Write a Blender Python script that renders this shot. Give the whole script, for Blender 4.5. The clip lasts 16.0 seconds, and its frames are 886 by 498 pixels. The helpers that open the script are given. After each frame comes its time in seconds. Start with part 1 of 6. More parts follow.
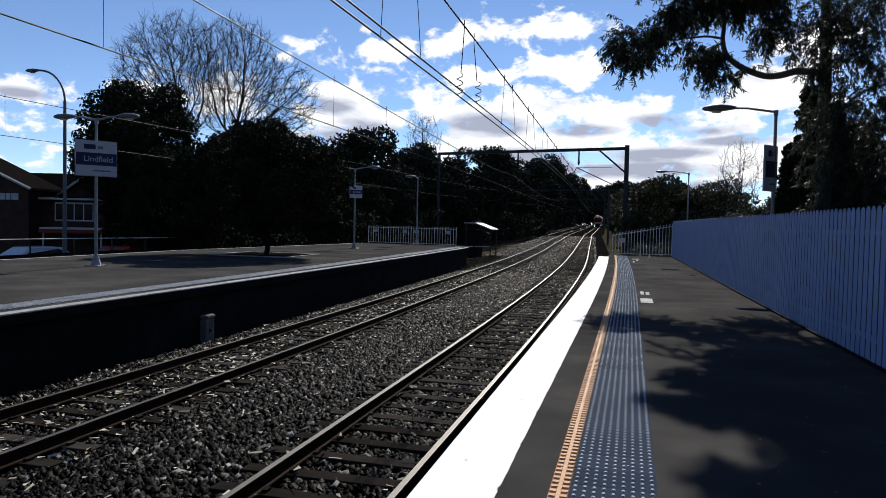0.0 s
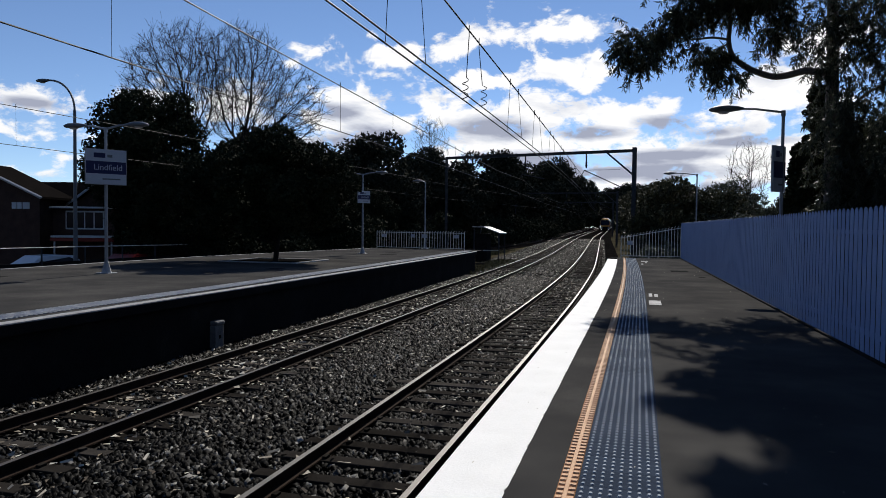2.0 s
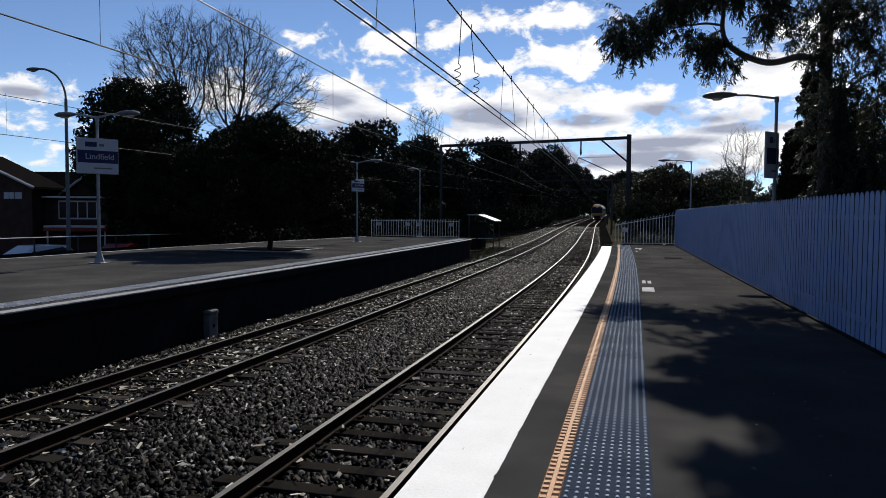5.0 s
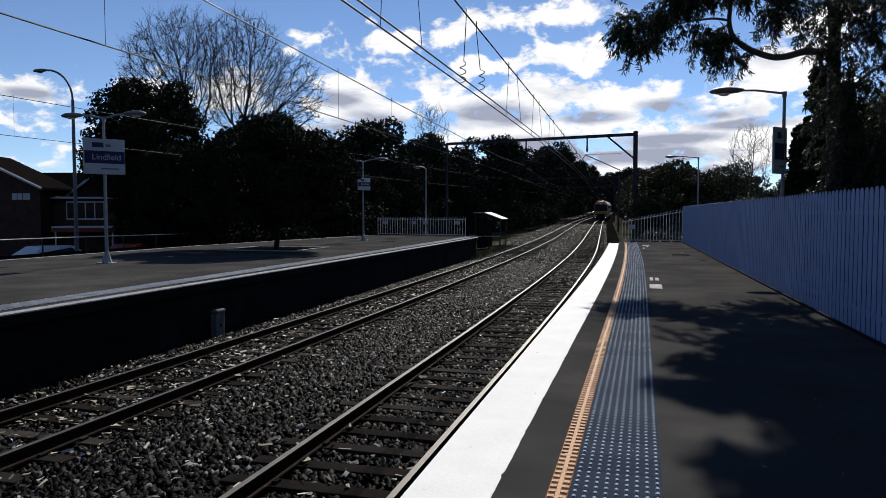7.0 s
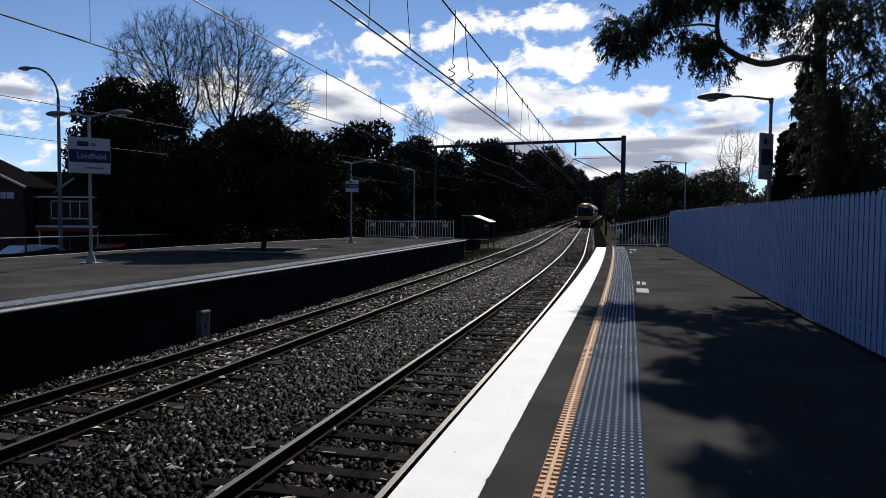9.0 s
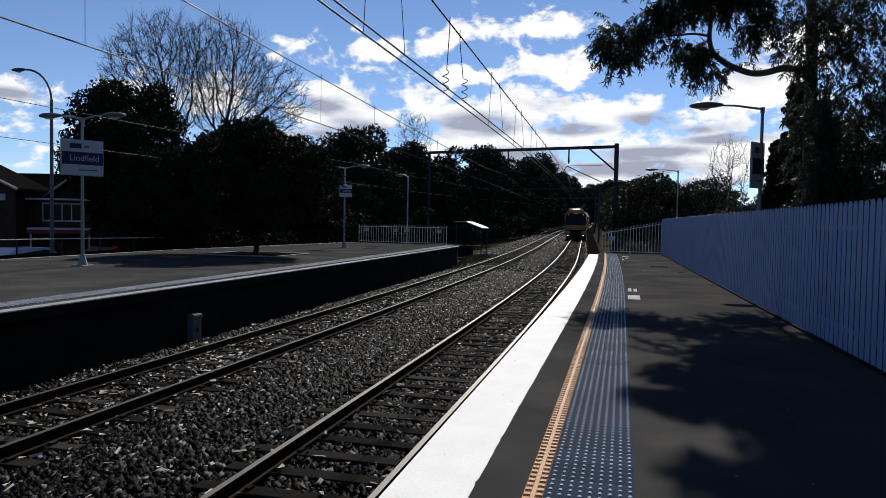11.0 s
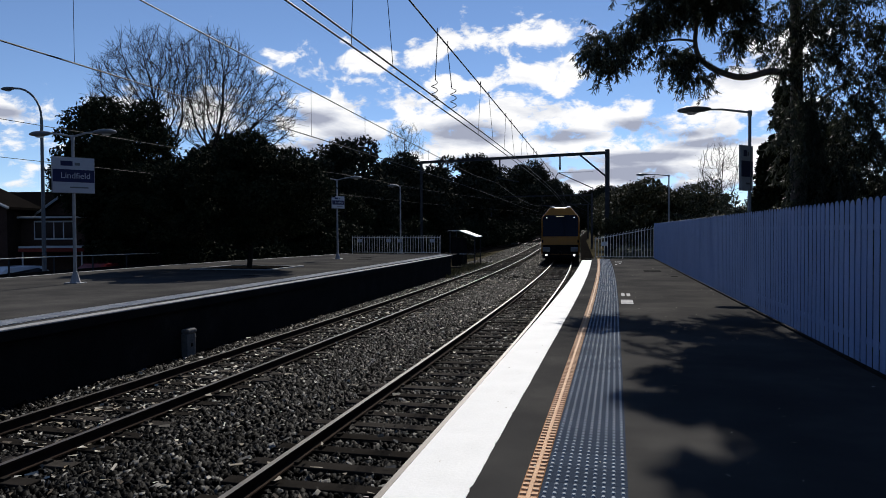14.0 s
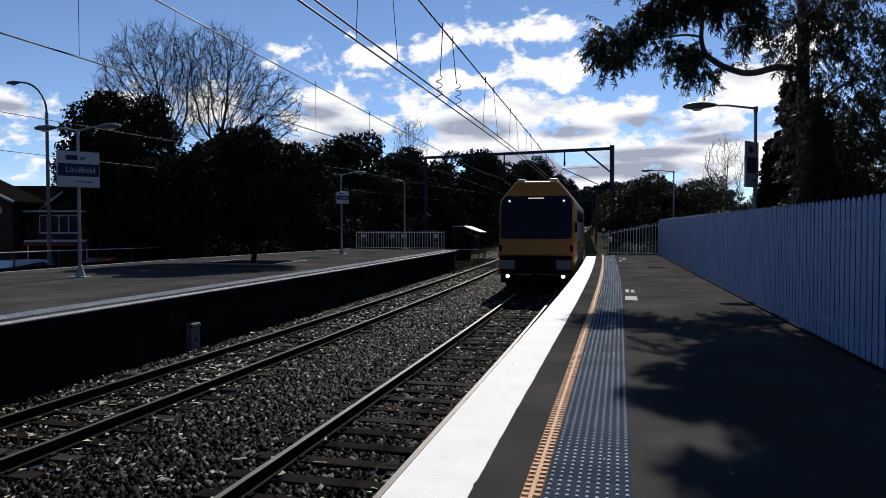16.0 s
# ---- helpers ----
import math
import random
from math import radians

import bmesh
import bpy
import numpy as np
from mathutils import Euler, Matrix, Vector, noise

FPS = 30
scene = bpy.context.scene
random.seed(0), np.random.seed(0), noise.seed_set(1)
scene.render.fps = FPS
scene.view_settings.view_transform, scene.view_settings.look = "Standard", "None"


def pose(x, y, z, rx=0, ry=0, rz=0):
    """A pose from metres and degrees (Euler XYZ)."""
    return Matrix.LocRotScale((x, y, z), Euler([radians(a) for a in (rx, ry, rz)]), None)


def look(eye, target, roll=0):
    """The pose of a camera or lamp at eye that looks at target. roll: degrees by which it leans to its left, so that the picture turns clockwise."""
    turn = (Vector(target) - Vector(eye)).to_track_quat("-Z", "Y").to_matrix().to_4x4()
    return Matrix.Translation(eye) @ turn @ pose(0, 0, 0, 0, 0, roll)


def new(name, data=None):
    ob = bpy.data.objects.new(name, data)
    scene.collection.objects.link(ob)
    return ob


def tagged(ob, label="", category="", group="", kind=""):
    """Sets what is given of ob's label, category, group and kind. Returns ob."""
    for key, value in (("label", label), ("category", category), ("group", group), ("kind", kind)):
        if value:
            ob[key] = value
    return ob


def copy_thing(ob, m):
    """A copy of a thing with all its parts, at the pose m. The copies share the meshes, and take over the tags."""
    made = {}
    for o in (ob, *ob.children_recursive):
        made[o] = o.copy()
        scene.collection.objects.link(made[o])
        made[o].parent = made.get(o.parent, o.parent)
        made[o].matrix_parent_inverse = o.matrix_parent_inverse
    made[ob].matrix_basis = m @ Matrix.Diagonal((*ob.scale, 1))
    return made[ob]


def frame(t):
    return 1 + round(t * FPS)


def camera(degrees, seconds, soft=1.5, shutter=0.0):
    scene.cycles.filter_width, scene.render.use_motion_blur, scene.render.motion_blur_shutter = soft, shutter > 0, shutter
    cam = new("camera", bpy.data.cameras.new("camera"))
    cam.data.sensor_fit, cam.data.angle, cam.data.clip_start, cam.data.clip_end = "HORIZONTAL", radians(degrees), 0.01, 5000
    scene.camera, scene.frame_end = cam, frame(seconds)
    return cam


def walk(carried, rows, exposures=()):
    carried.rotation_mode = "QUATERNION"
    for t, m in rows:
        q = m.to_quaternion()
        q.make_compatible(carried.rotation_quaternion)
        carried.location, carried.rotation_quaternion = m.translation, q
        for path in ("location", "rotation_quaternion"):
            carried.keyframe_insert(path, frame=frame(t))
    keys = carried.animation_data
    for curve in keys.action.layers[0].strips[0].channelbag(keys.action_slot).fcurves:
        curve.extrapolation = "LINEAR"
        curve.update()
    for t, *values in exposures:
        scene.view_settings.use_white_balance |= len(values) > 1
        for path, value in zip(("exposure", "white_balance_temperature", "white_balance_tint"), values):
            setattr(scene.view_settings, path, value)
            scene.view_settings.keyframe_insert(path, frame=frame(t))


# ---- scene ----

# camera: a phone held by hand on the near platform; t, x, y, z, pitch, roll, yaw
cam = camera(64.0, 16.0, soft=0.7)
PATH = [
    (0, 0.000, 0.000, 1.570, -2.170, -1.200, 14.850),
    (0.5, 0.011, -0.012, 1.573, -2.149, -0.665, 14.875),
    (1, 0.028, -0.013, 1.571, -1.719, -0.625, 15.219),
    (1.5, 0.043, -0.028, 1.574, -1.949, -0.522, 15.408),
    (2, 0.033, -0.025, 1.569, -1.835, -0.579, 15.529),
    (2.5, 0.043, -0.033, 1.574, -1.980, -0.425, 15.937),
    (3, 0.048, -0.030, 1.570, -2.089, -0.842, 15.853),
    (3.5, 0.045, -0.045, 1.562, -2.404, -0.682, 16.075),
    (4, 0.058, -0.012, 1.561, -2.430, -0.677, 15.460),
    (6.5, 0.072, 0.004, 1.557, -3.387, -0.024, 15.169),
    (7, 0.066, 0.029, 1.556, -2.930, 0.073, 15.659),
    (7.5, 0.059, 0.044, 1.554, -3.308, 0.647, 15.801),
    (8, 0.050, 0.064, 1.550, -3.155, -0.047, 15.634),
    (8.5, 0.052, 0.089, 1.547, -2.879, -0.637, 15.015),
    (9, 0.068, 0.076, 1.549, -2.702, -0.429, 14.725),
    (9.5, 0.073, 0.070, 1.547, -2.320, -0.553, 14.475),
    (12, 0.094, 0.016, 1.534, -2.214, -1.019, 14.169),
    (12.5, 0.096, 0.006, 1.533, -2.383, -0.402, 13.867),
    (13, 0.112, -0.003, 1.538, -1.759, -0.203, 13.693),
    (13.5, 0.113, -0.001, 1.533, -1.571, -0.053, 13.894),
    (14, 0.124, -0.003, 1.533, -1.456, 0.338, 13.662),
    (14.5, 0.117, -0.002, 1.532, -1.628, 0.019, 13.420),
    (15, 0.121, -0.007, 1.537, -1.541, -0.052, 13.661),
    (15.5, 0.116, 0.002, 1.530, -1.955, 0.058, 13.888),
    (16, 0.118, 0.008, 1.535, -1.826, 0.121, 13.988),
]
walk(cam, [(t, pose(x, y, z, 90 + p, r, w)) for t, x, y, z, p, r, w in PATH],
     exposures=((0, 0.20), (0.8, 0.14), (2.2, 0.0), (16, 0.0)))

# ---- light ----
SUN_EL, SUN_AZ = 36.8, -1.5      # degrees; azimuth from +y towards +x
sd = Vector((math.sin(radians(SUN_AZ)) * math.cos(radians(SUN_EL)), math.cos(radians(SUN_AZ)) * math.cos(radians(SUN_EL)), math.sin(radians(SUN_EL))))
sun = new("sun", bpy.data.lights.new("sun", "SUN"))
sun.data.energy, sun.data.angle, sun.data.color = 5.0, radians(0.5), (1.0, 0.95, 0.87)
sun.matrix_world = look((0, 0, 60), Vector((0, 0, 60)) - sd)


def nodes_of(mat):
    mat.use_nodes = True
    nt = mat.node_tree
    nt.nodes.clear()
    return nt


def N(nt, kind, **kw):
    n = nt.nodes.new(kind)
    for k, v in kw.items():
        if k in n.inputs:
            n.inputs[k].default_value = v
    return n


def ramp(nt, fac, stops):
    r = nt.nodes.new("ShaderNodeValToRGB")
    els = r.color_ramp.elements
    while len(els) < len(stops):
        els.new(0.5)
    for e, (p, c) in zip(els, stops):
        e.position = p
        e.color = (*c, 1) if len(c) == 3 else c
    nt.links.new(fac, r.inputs["Fac"])
    return r.outputs["Color"]


def math_node(nt, op, a, b=None):
    n = nt.nodes.new("ShaderNodeMath")
    n.operation = op
    for i, v in enumerate((a, b)):
        if v is None:
            continue
        if isinstance(v, (int, float)):
            n.inputs[i].default_value = v
        else:
            nt.links.new(v, n.inputs[i])
    return n.outputs[0]


def make_sky():
    w = bpy.data.worlds.new("sky")
    scene.world = w
    w.use_nodes = True
    nt = w.node_tree
    nt.nodes.clear()
    out = nt.nodes.new("ShaderNodeOutputWorld")
    bg = nt.nodes.new("ShaderNodeBackground")
    sky = nt.nodes.new("ShaderNodeTexSky")
    sky.sky_type = "NISHITA"
    sky.sun_disc = False
    sky.sun_elevation, sky.sun_rotation = radians(SUN_EL), radians(SUN_AZ)
    sky.air_density, sky.dust_density, sky.ozone_density = 0.65, 0.0, 3.0
    bright = nt.nodes.new("ShaderNodeVectorMath")
    bright.operation = "MULTIPLY"
    bright.inputs[1].default_value = (SKY_GAIN * 0.97, SKY_GAIN * 0.99, SKY_GAIN * 1.04)
    nt.links.new(sky.outputs[0], bright.inputs[0])
    # cumulus: heaps at their bearings in front of the line, ragged by noise; broken cloud all round
    tc = nt.nodes.new("ShaderNodeTexCoord")
    sep = nt.nodes.new("ShaderNodeSeparateXYZ")
    nt.links.new(tc.outputs["Generated"], sep.inputs[0])

    def puffs(scale, detail, rough, shift, squash):
        mp = nt.nodes.new("ShaderNodeMapping")
        mp.inputs["Location"].default_value = shift
        mp.inputs["Scale"].default_value = (1.0, 1.0, squash)
        nt.links.new(tc.outputs["Generated"], mp.inputs["Vector"])
        n = N(nt, "ShaderNodeTexNoise", Scale=scale, Detail=detail, Roughness=rough, Distortion=0.25)
        nt.links.new(mp.outputs[0], n.inputs["Vector"])
        return n.outputs["Fac"]
    az = math_node(nt, "MULTIPLY", math_node(nt, "ARCTAN2", sep.outputs[0], sep.outputs[1]), 180 / math.pi)
    el = math_node(nt, "MULTIPLY", math_node(nt, "ARCSINE", sep.outputs[2]), 180 / math.pi)
    bearing = nt.nodes.new("ShaderNodeCombineXYZ")
    nt.links.new(az, bearing.inputs[0])
    nt.links.new(el, bearing.inputs[1])

    def heaps(rows):
        """One at the middle of the nearest heap, falling to nought at its rim and below nought outside."""
        least = None
        for a, e, wa, we in rows:
            off = nt.nodes.new("ShaderNodeVectorMath")
            off.operation = "SUBTRACT"
            nt.links.new(bearing.outputs[0], off.inputs[0])
            off.inputs[1].default_value = (a, e, 0)
            rel = nt.nodes.new("ShaderNodeVectorMath")
            rel.operation = "MULTIPLY"
            nt.links.new(off.outputs[0], rel.inputs[0])
            rel.inputs[1].default_value = (1 / wa, 1 / we, 0)
            d2 = nt.nodes.new("ShaderNodeVectorMath")
            d2.operation = "LENGTH"
            nt.links.new(rel.outputs[0], d2.inputs[0])
            least = d2.outputs["Value"] if least is None else math_node(nt, "MINIMUM", least, d2.outputs["Value"])
        return math_node(nt, "MAXIMUM", math_node(nt, "SUBTRACT", 1.0, least), -1.3)
    form = puffs(17.0, 12.0, 0.60, CLOUD_SHIFT, 1.6)
    heap = heaps(CLOUDS)
    ragged = math_node(nt, "ADD", math_node(nt, "MULTIPLY", math_node(nt, "SUBTRACT", form, 0.5), 1.5), 0.47)
    dens_view = math_node(nt, "ADD", math_node(nt, "MULTIPLY", heap, 0.26), ragged)
    broken = puffs(6.0, 8.0, 0.55, CLOUD_SHIFT, 2.5)
    low = ramp(nt, sep.outputs[2], [(0.0, (0.62,) * 3), (0.15, (0.50,) * 3), (0.35, (0.36,) * 3), (1.0, (0.30,) * 3)])
    dens_all = math_node(nt, "ADD", broken, math_node(nt, "SUBTRACT", low, 0.5))
    ahead = nt.nodes.new("ShaderNodeMapRange")
    ahead.interpolation_type = "SMOOTHSTEP"
    ahead.inputs["From Min"].default_value, ahead.inputs["From Max"].default_value = 44.0, 38.0
    gone = math_node(nt, "MAXIMUM", math_node(nt, "ABSOLUTE", math_node(nt, "ADD", az, 15.6)), math_node(nt, "MULTIPLY", el, 1.9))
    nt.links.new(gone, ahead.inputs["Value"])
    blend = nt.nodes.new("ShaderNodeMix")
    nt.links.new(ahead.outputs[0], blend.inputs[0])
    nt.links.new(dens_all, blend.inputs[2])
    nt.links.new(dens_view, blend.inputs[3])
    dens = blend.outputs[0]
    cover = nt.nodes.new("ShaderNodeMapRange")
    cover.interpolation_type = "SMOOTHSTEP"
    cover.inputs["From Min"].default_value, cover.inputs["From Max"].default_value = 0.44, 0.62
    nt.links.new(dens, cover.inputs["Value"])
    grey = puffs(10.0, 7.0, 0.55, (CLOUD_SHIFT[0] + 4.0, CLOUD_SHIFT[1], CLOUD_SHIFT[2] + 0.12), 3.0)
    base = math_node(nt, "MULTIPLY", math_node(nt, "MAXIMUM", heaps(BASES), -0.2), 0.42)
    thick = math_node(nt, "ADD", base, grey)
    tint = ramp(nt, thick, [(0.0, (1.05, 1.05, 1.05)), (0.44, (1.0, 1.0, 1.01)), (0.58, (0.72, 0.75, 0.83)), (0.76, (0.38, 0.41, 0.52))])
    # clouds scatter sunlight forward: brighter towards the sun than away from it
    dot = nt.nodes.new("ShaderNodeVectorMath")
    dot.operation = "DOT_PRODUCT"
    dot.inputs[1].default_value = sd
    nt.links.new(tc.outputs["Generated"], dot.inputs[0])
    phase = nt.nodes.new("ShaderNodeMapRange")
    phase.interpolation_type = "SMOOTHSTEP"
    phase.inputs["From Min"].default_value, phase.inputs["From Max"].default_value = -0.6, 0.75
    phase.inputs["To Min"].default_value, phase.inputs["To Max"].default_value = 0.12, 1.0
    nt.links.new(dot.outputs["Value"], phase.inputs["Value"])
    lit = nt.nodes.new("ShaderNodeVectorMath")
    lit.operation = "SCALE"
    nt.links.new(tint, lit.inputs[0])
    nt.links.new(phase.outputs[0], lit.inputs["Scale"])
    tint = lit.outputs[0]
    mix = nt.nodes.new("ShaderNodeMix")
    mix.data_type = "RGBA"
    nt.links.new(cover.outputs[0], mix.inputs[0])
    nt.links.new(bright.outputs[0], mix.inputs[6])
    nt.links.new(tint, mix.inputs[7])
    nt.links.new(mix.outputs[2], bg.inputs["Color"])
    bg.inputs["Strength"].default_value = 1.0
    nt.links.new(bg.outputs[0], out.inputs[0])


SKY_GAIN, CLOUD_SHIFT = 0.106, (3.1, 1.7, 0.0)
# bearing and height of each heap of cloud in degrees, and its half extents
CLOUDS = (
    (-46.0, 8.9, 2.5, 1.1), (-42.6, 8.8, 2.9, 1.3), (-39.2, 8.7, 2.7, 1.4), (-44.0, 6.1, 2.6, 0.8), (-43.5, 4.6, 1.6, 0.7),
    (-46.2, 3.4, 2.4, 0.5), (-25.6, 13.5, 2.4, 1.2), (-28.0, 12.4, 1.7, 0.7), (-32.5, 9.1, 6.2, 1.9), (-22.8, 9.8, 4.2, 1.5), (-24.3, 8.1, 3.8, 1.3),
    (-22.6, 6.6, 4.9, 1.3), (-19.9, 13.5, 1.9, 0.8), (-21.2, 14.8, 0.6, 0.4), (-18.3, 14.1, 1.6, 0.7), (-16.1, 14.8, 1.3, 1.1), (-17.2, 10.3, 2.3, 1.8), (-17.6, 7.9, 4.1, 1.8),
    (-14.9, 14.2, 2.0, 0.9), (-12.5, 15.3, 2.7, 1.2), (-7.1, 15.2, 3.7, 1.3), (-6.0, 12.5, 2.9, 1.1), (-8.0, 10.0, 2.5, 1.2), (-4.7, 11.1, 1.9, 0.6), (-12.7, 11.5, 3.1, 0.9),
    (-11.3, 8.4, 6.3, 2.1), (1.7, 9.3, 1.6, 1.1), (-1.2, 8.6, 4.7, 1.4), (6.5, 7.8, 5.8, 2.1), (9.9, 9.4, 2.9, 2.4), (10.3, 13.0, 0.9, 0.7), (-5.9, 6.5, 14.3, 2.0),
    (-5.9, 4.3, 17.2, 1.8), (2.0, 5.2, 10.0, 2.9), (-9.0, 7.2, 7.0, 2.2), (8.5, 4.6, 7.5, 2.5), (12.7, 12.2, 2.1, 1.9))
# their grey undersides
BASES = (
    (-12.0, 7.7, 5.4, 1.3), (-3.8, 7.4, 3.9, 0.7), (1.9, 8.0, 3.3, 0.7), (-5.9, 5.3, 12.2, 0.9), (2.2, 5.6, 4.9, 0.6), (-23.0, 6.7, 4.9, 0.9), (-24.6, 9.1, 2.4, 0.9),
    (-19.4, 7.0, 4.9, 1.1), (7.3, 6.5, 4.2, 0.5), (-45.4, 8.2, 2.4, 0.5), (4.7, 3.1, 8.0, 0.6), (-1.0, 4.4, 9.0, 0.9), (5.0, 7.2, 2.5, 0.5))
make_sky()

# ---- materials ----
MATS = {}


def surface(name, stops, scale=4.0, fine=60.0, rough=(0.7, 0.9), bump=0.2, metal=0.0, island=0.0, obrand=0.0, spec=0.3, dist=0.01):
    """A material with colour from two scales of noise between the stops, and fine relief."""
    m = bpy.data.materials.new(name)
    nt = nodes_of(m)
    out = nt.nodes.new("ShaderNodeOutputMaterial")
    b = nt.nodes.new("ShaderNodeBsdfPrincipled")
    tc = nt.nodes.new("ShaderNodeTexCoord")
    geo = nt.nodes.new("ShaderNodeNewGeometry")
    big = N(nt, "ShaderNodeTexNoise", Scale=scale, Detail=5.0, Roughness=0.6)
    small = N(nt, "ShaderNodeTexNoise", Scale=fine, Detail=3.0, Roughness=0.6)
    for n in (big, small):
        nt.links.new(geo.outputs["Position"] if obrand == 0 else tc.outputs["Object"], n.inputs["Vector"])
    fac = math_node(nt, "ADD", math_node(nt, "MULTIPLY", big.outputs["Fac"], 0.6), math_node(nt, "MULTIPLY", small.outputs["Fac"], 0.4))
    if island:
        fac = math_node(nt, "ADD", math_node(nt, "MULTIPLY", fac, 1 - island), math_node(nt, "MULTIPLY", geo.outputs["Random Per Island"], island))
    if obrand:
        oi = nt.nodes.new("ShaderNodeObjectInfo")
        fac = math_node(nt, "ADD", math_node(nt, "MULTIPLY", fac, 1 - obrand), math_node(nt, "MULTIPLY", oi.outputs["Random"], obrand))
    nt.links.new(ramp(nt, fac, stops), b.inputs["Base Color"])
    mr = nt.nodes.new("ShaderNodeMapRange")
    mr.inputs["To Min"].default_value, mr.inputs["To Max"].default_value = rough
    nt.links.new(big.outputs["Fac"], mr.inputs["Value"])
    nt.links.new(mr.outputs[0], b.inputs["Roughness"])
    b.inputs["Metallic"].default_value = metal
    b.inputs["Specular IOR Level"].default_value = spec
    if bump:
        bp = N(nt, "ShaderNodeBump", Strength=bump, Distance=dist)
        nt.links.new(small.outputs["Fac"], bp.inputs["Height"])
        nt.links.new(bp.outputs[0], b.inputs["Normal"])
    nt.links.new(b.outputs[0], out.inputs[0])
    MATS[name] = m
    return m


def glow(name, colour, strength):
    m = bpy.data.materials.new(name)
    nt = nodes_of(m)
    out = nt.nodes.new("ShaderNodeOutputMaterial")
    e = nt.nodes.new("ShaderNodeEmission")
    e.inputs[0].default_value, e.inputs[1].default_value = (*colour, 1), strength
    nt.links.new(e.outputs[0], out.inputs[0])
    MATS[name] = m
    return m


def glass(name, colour, rough=0.03, spec=0.5):
    """Dark tinted glass of a vehicle or a window with an unlit room behind."""
    m = bpy.data.materials.new(name)
    nt = nodes_of(m)
    out = nt.nodes.new("ShaderNodeOutputMaterial")
    b = nt.nodes.new("ShaderNodeBsdfPrincipled")
    b.inputs["Base Color"].default_value = (*colour, 1)
    b.inputs["Roughness"].default_value = rough
    b.inputs["IOR"].default_value = 1.5
    b.inputs["Specular IOR Level"].default_value = spec
    nt.links.new(b.outputs[0], out.inputs[0])
    MATS[name] = m
    return m


ASPHALT = surface("asphalt", [(0.3, (0.031, 0.031, 0.032)), (0.48, (0.05, 0.049, 0.048)), (0.62, (0.08, 0.077, 0.073))], 0.55, 130, (0.9, 1.0), 0.35, dist=0.004, spec=0.0)
WHITE_PAINT = surface("white edge paint", [(0.3, (0.42, 0.41, 0.39)), (0.36, (0.8, 0.8, 0.79)), (0.6, (0.88, 0.88, 0.87))], 2.2, 45, (0.6, 0.8), 0.2, spec=0.05)
OLD_WHITE = surface("worn white paint", [(0.3, (0.10, 0.10, 0.10)), (0.45, (0.26, 0.26, 0.27)), (0.65, (0.45, 0.45, 0.46))], 2.0, 40, (0.6, 0.8), 0.2, spec=0.05)
ORANGE_DARK = surface("orange strip base", [(0.3, (0.22, 0.10, 0.045)), (0.6, (0.36, 0.19, 0.095))], 3, 80, (0.7, 0.9), 0.15, spec=0.02)
ORANGE = surface("orange tactile strip", [(0.3, (0.42, 0.23, 0.12)), (0.6, (0.60, 0.37, 0.22))], 3, 80, (0.5, 0.7), 0.15, spec=0.05)
TACTILE = surface("blue-grey tactile tile", [(0.3, (0.017, 0.027, 0.048)), (0.6, (0.028, 0.042, 0.07))], 3, 90, (0.8, 0.9), 0.1, obrand=0.3, spec=0.02)
# paler than the tile: the studs' sun highlights are put into this colour
TACTILE_STUD = surface("highlit tactile stud", [(0.3, (0.18, 0.22, 0.27)), (0.6, (0.3, 0.34, 0.39))], 3, 90, (0.6, 0.75), 0.1, obrand=0.3, spec=0.05)
# whitened to stand for grazing sun on the ribs of the island strip
TACTILE_BAR = surface("sunlit tactile bar", [(0.3, (0.30, 0.31, 0.33)), (0.6, (0.48, 0.49, 0.51))], 3, 90, (0.6, 0.75), 0.1, spec=0.05)
WALLFACE = surface("blackish concrete", [(0.3, (0.008, 0.008, 0.008)), (0.55, (0.017, 0.016, 0.016)), (0.75, (0.036, 0.034, 0.032))], 1.1, 30, (0.85, 0.95), 0.4, spec=0.02)
# near-black stops stand for the stones' shaded sides, the palest for glints
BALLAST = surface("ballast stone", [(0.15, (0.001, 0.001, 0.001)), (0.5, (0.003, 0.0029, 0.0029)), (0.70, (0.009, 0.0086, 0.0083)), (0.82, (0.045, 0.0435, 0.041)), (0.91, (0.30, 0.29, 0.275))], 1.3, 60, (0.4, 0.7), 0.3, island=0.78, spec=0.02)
LITTER = surface("dry leaf litter", [(0.2, (0.10, 0.075, 0.05)), (0.6, (0.30, 0.26, 0.20)), (0.9, (0.55, 0.52, 0.46))], 3, 40, (0.6, 0.8), 0.1, island=0.8)
# near black: shade down between stones and sleepers is put into the colour
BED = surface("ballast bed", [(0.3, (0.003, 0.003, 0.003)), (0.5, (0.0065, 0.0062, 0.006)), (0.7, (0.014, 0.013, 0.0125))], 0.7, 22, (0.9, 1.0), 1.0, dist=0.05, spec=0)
SLEEPER = surface("weathered concrete sleeper", [(0.3, (0.014, 0.0125, 0.011)), (0.55, (0.029, 0.026, 0.0235)), (0.75, (0.06, 0.054, 0.049))], 3, 60, (0.85, 0.95), 0.4, obrand=0.4, spec=0)
RAIL_TOP = surface("polished rail head", [(0.3, (0.07, 0.065, 0.06)), (0.7, (0.125, 0.117, 0.11))], 4, 90, (0.5, 0.65), 0.05, metal=1.0)
RAIL_DULL = surface("dull rail head", [(0.3, (0.030, 0.024, 0.021)), (0.7, (0.07, 0.058, 0.05))], 4, 90, (0.45, 0.6), 0.1, spec=0.3)
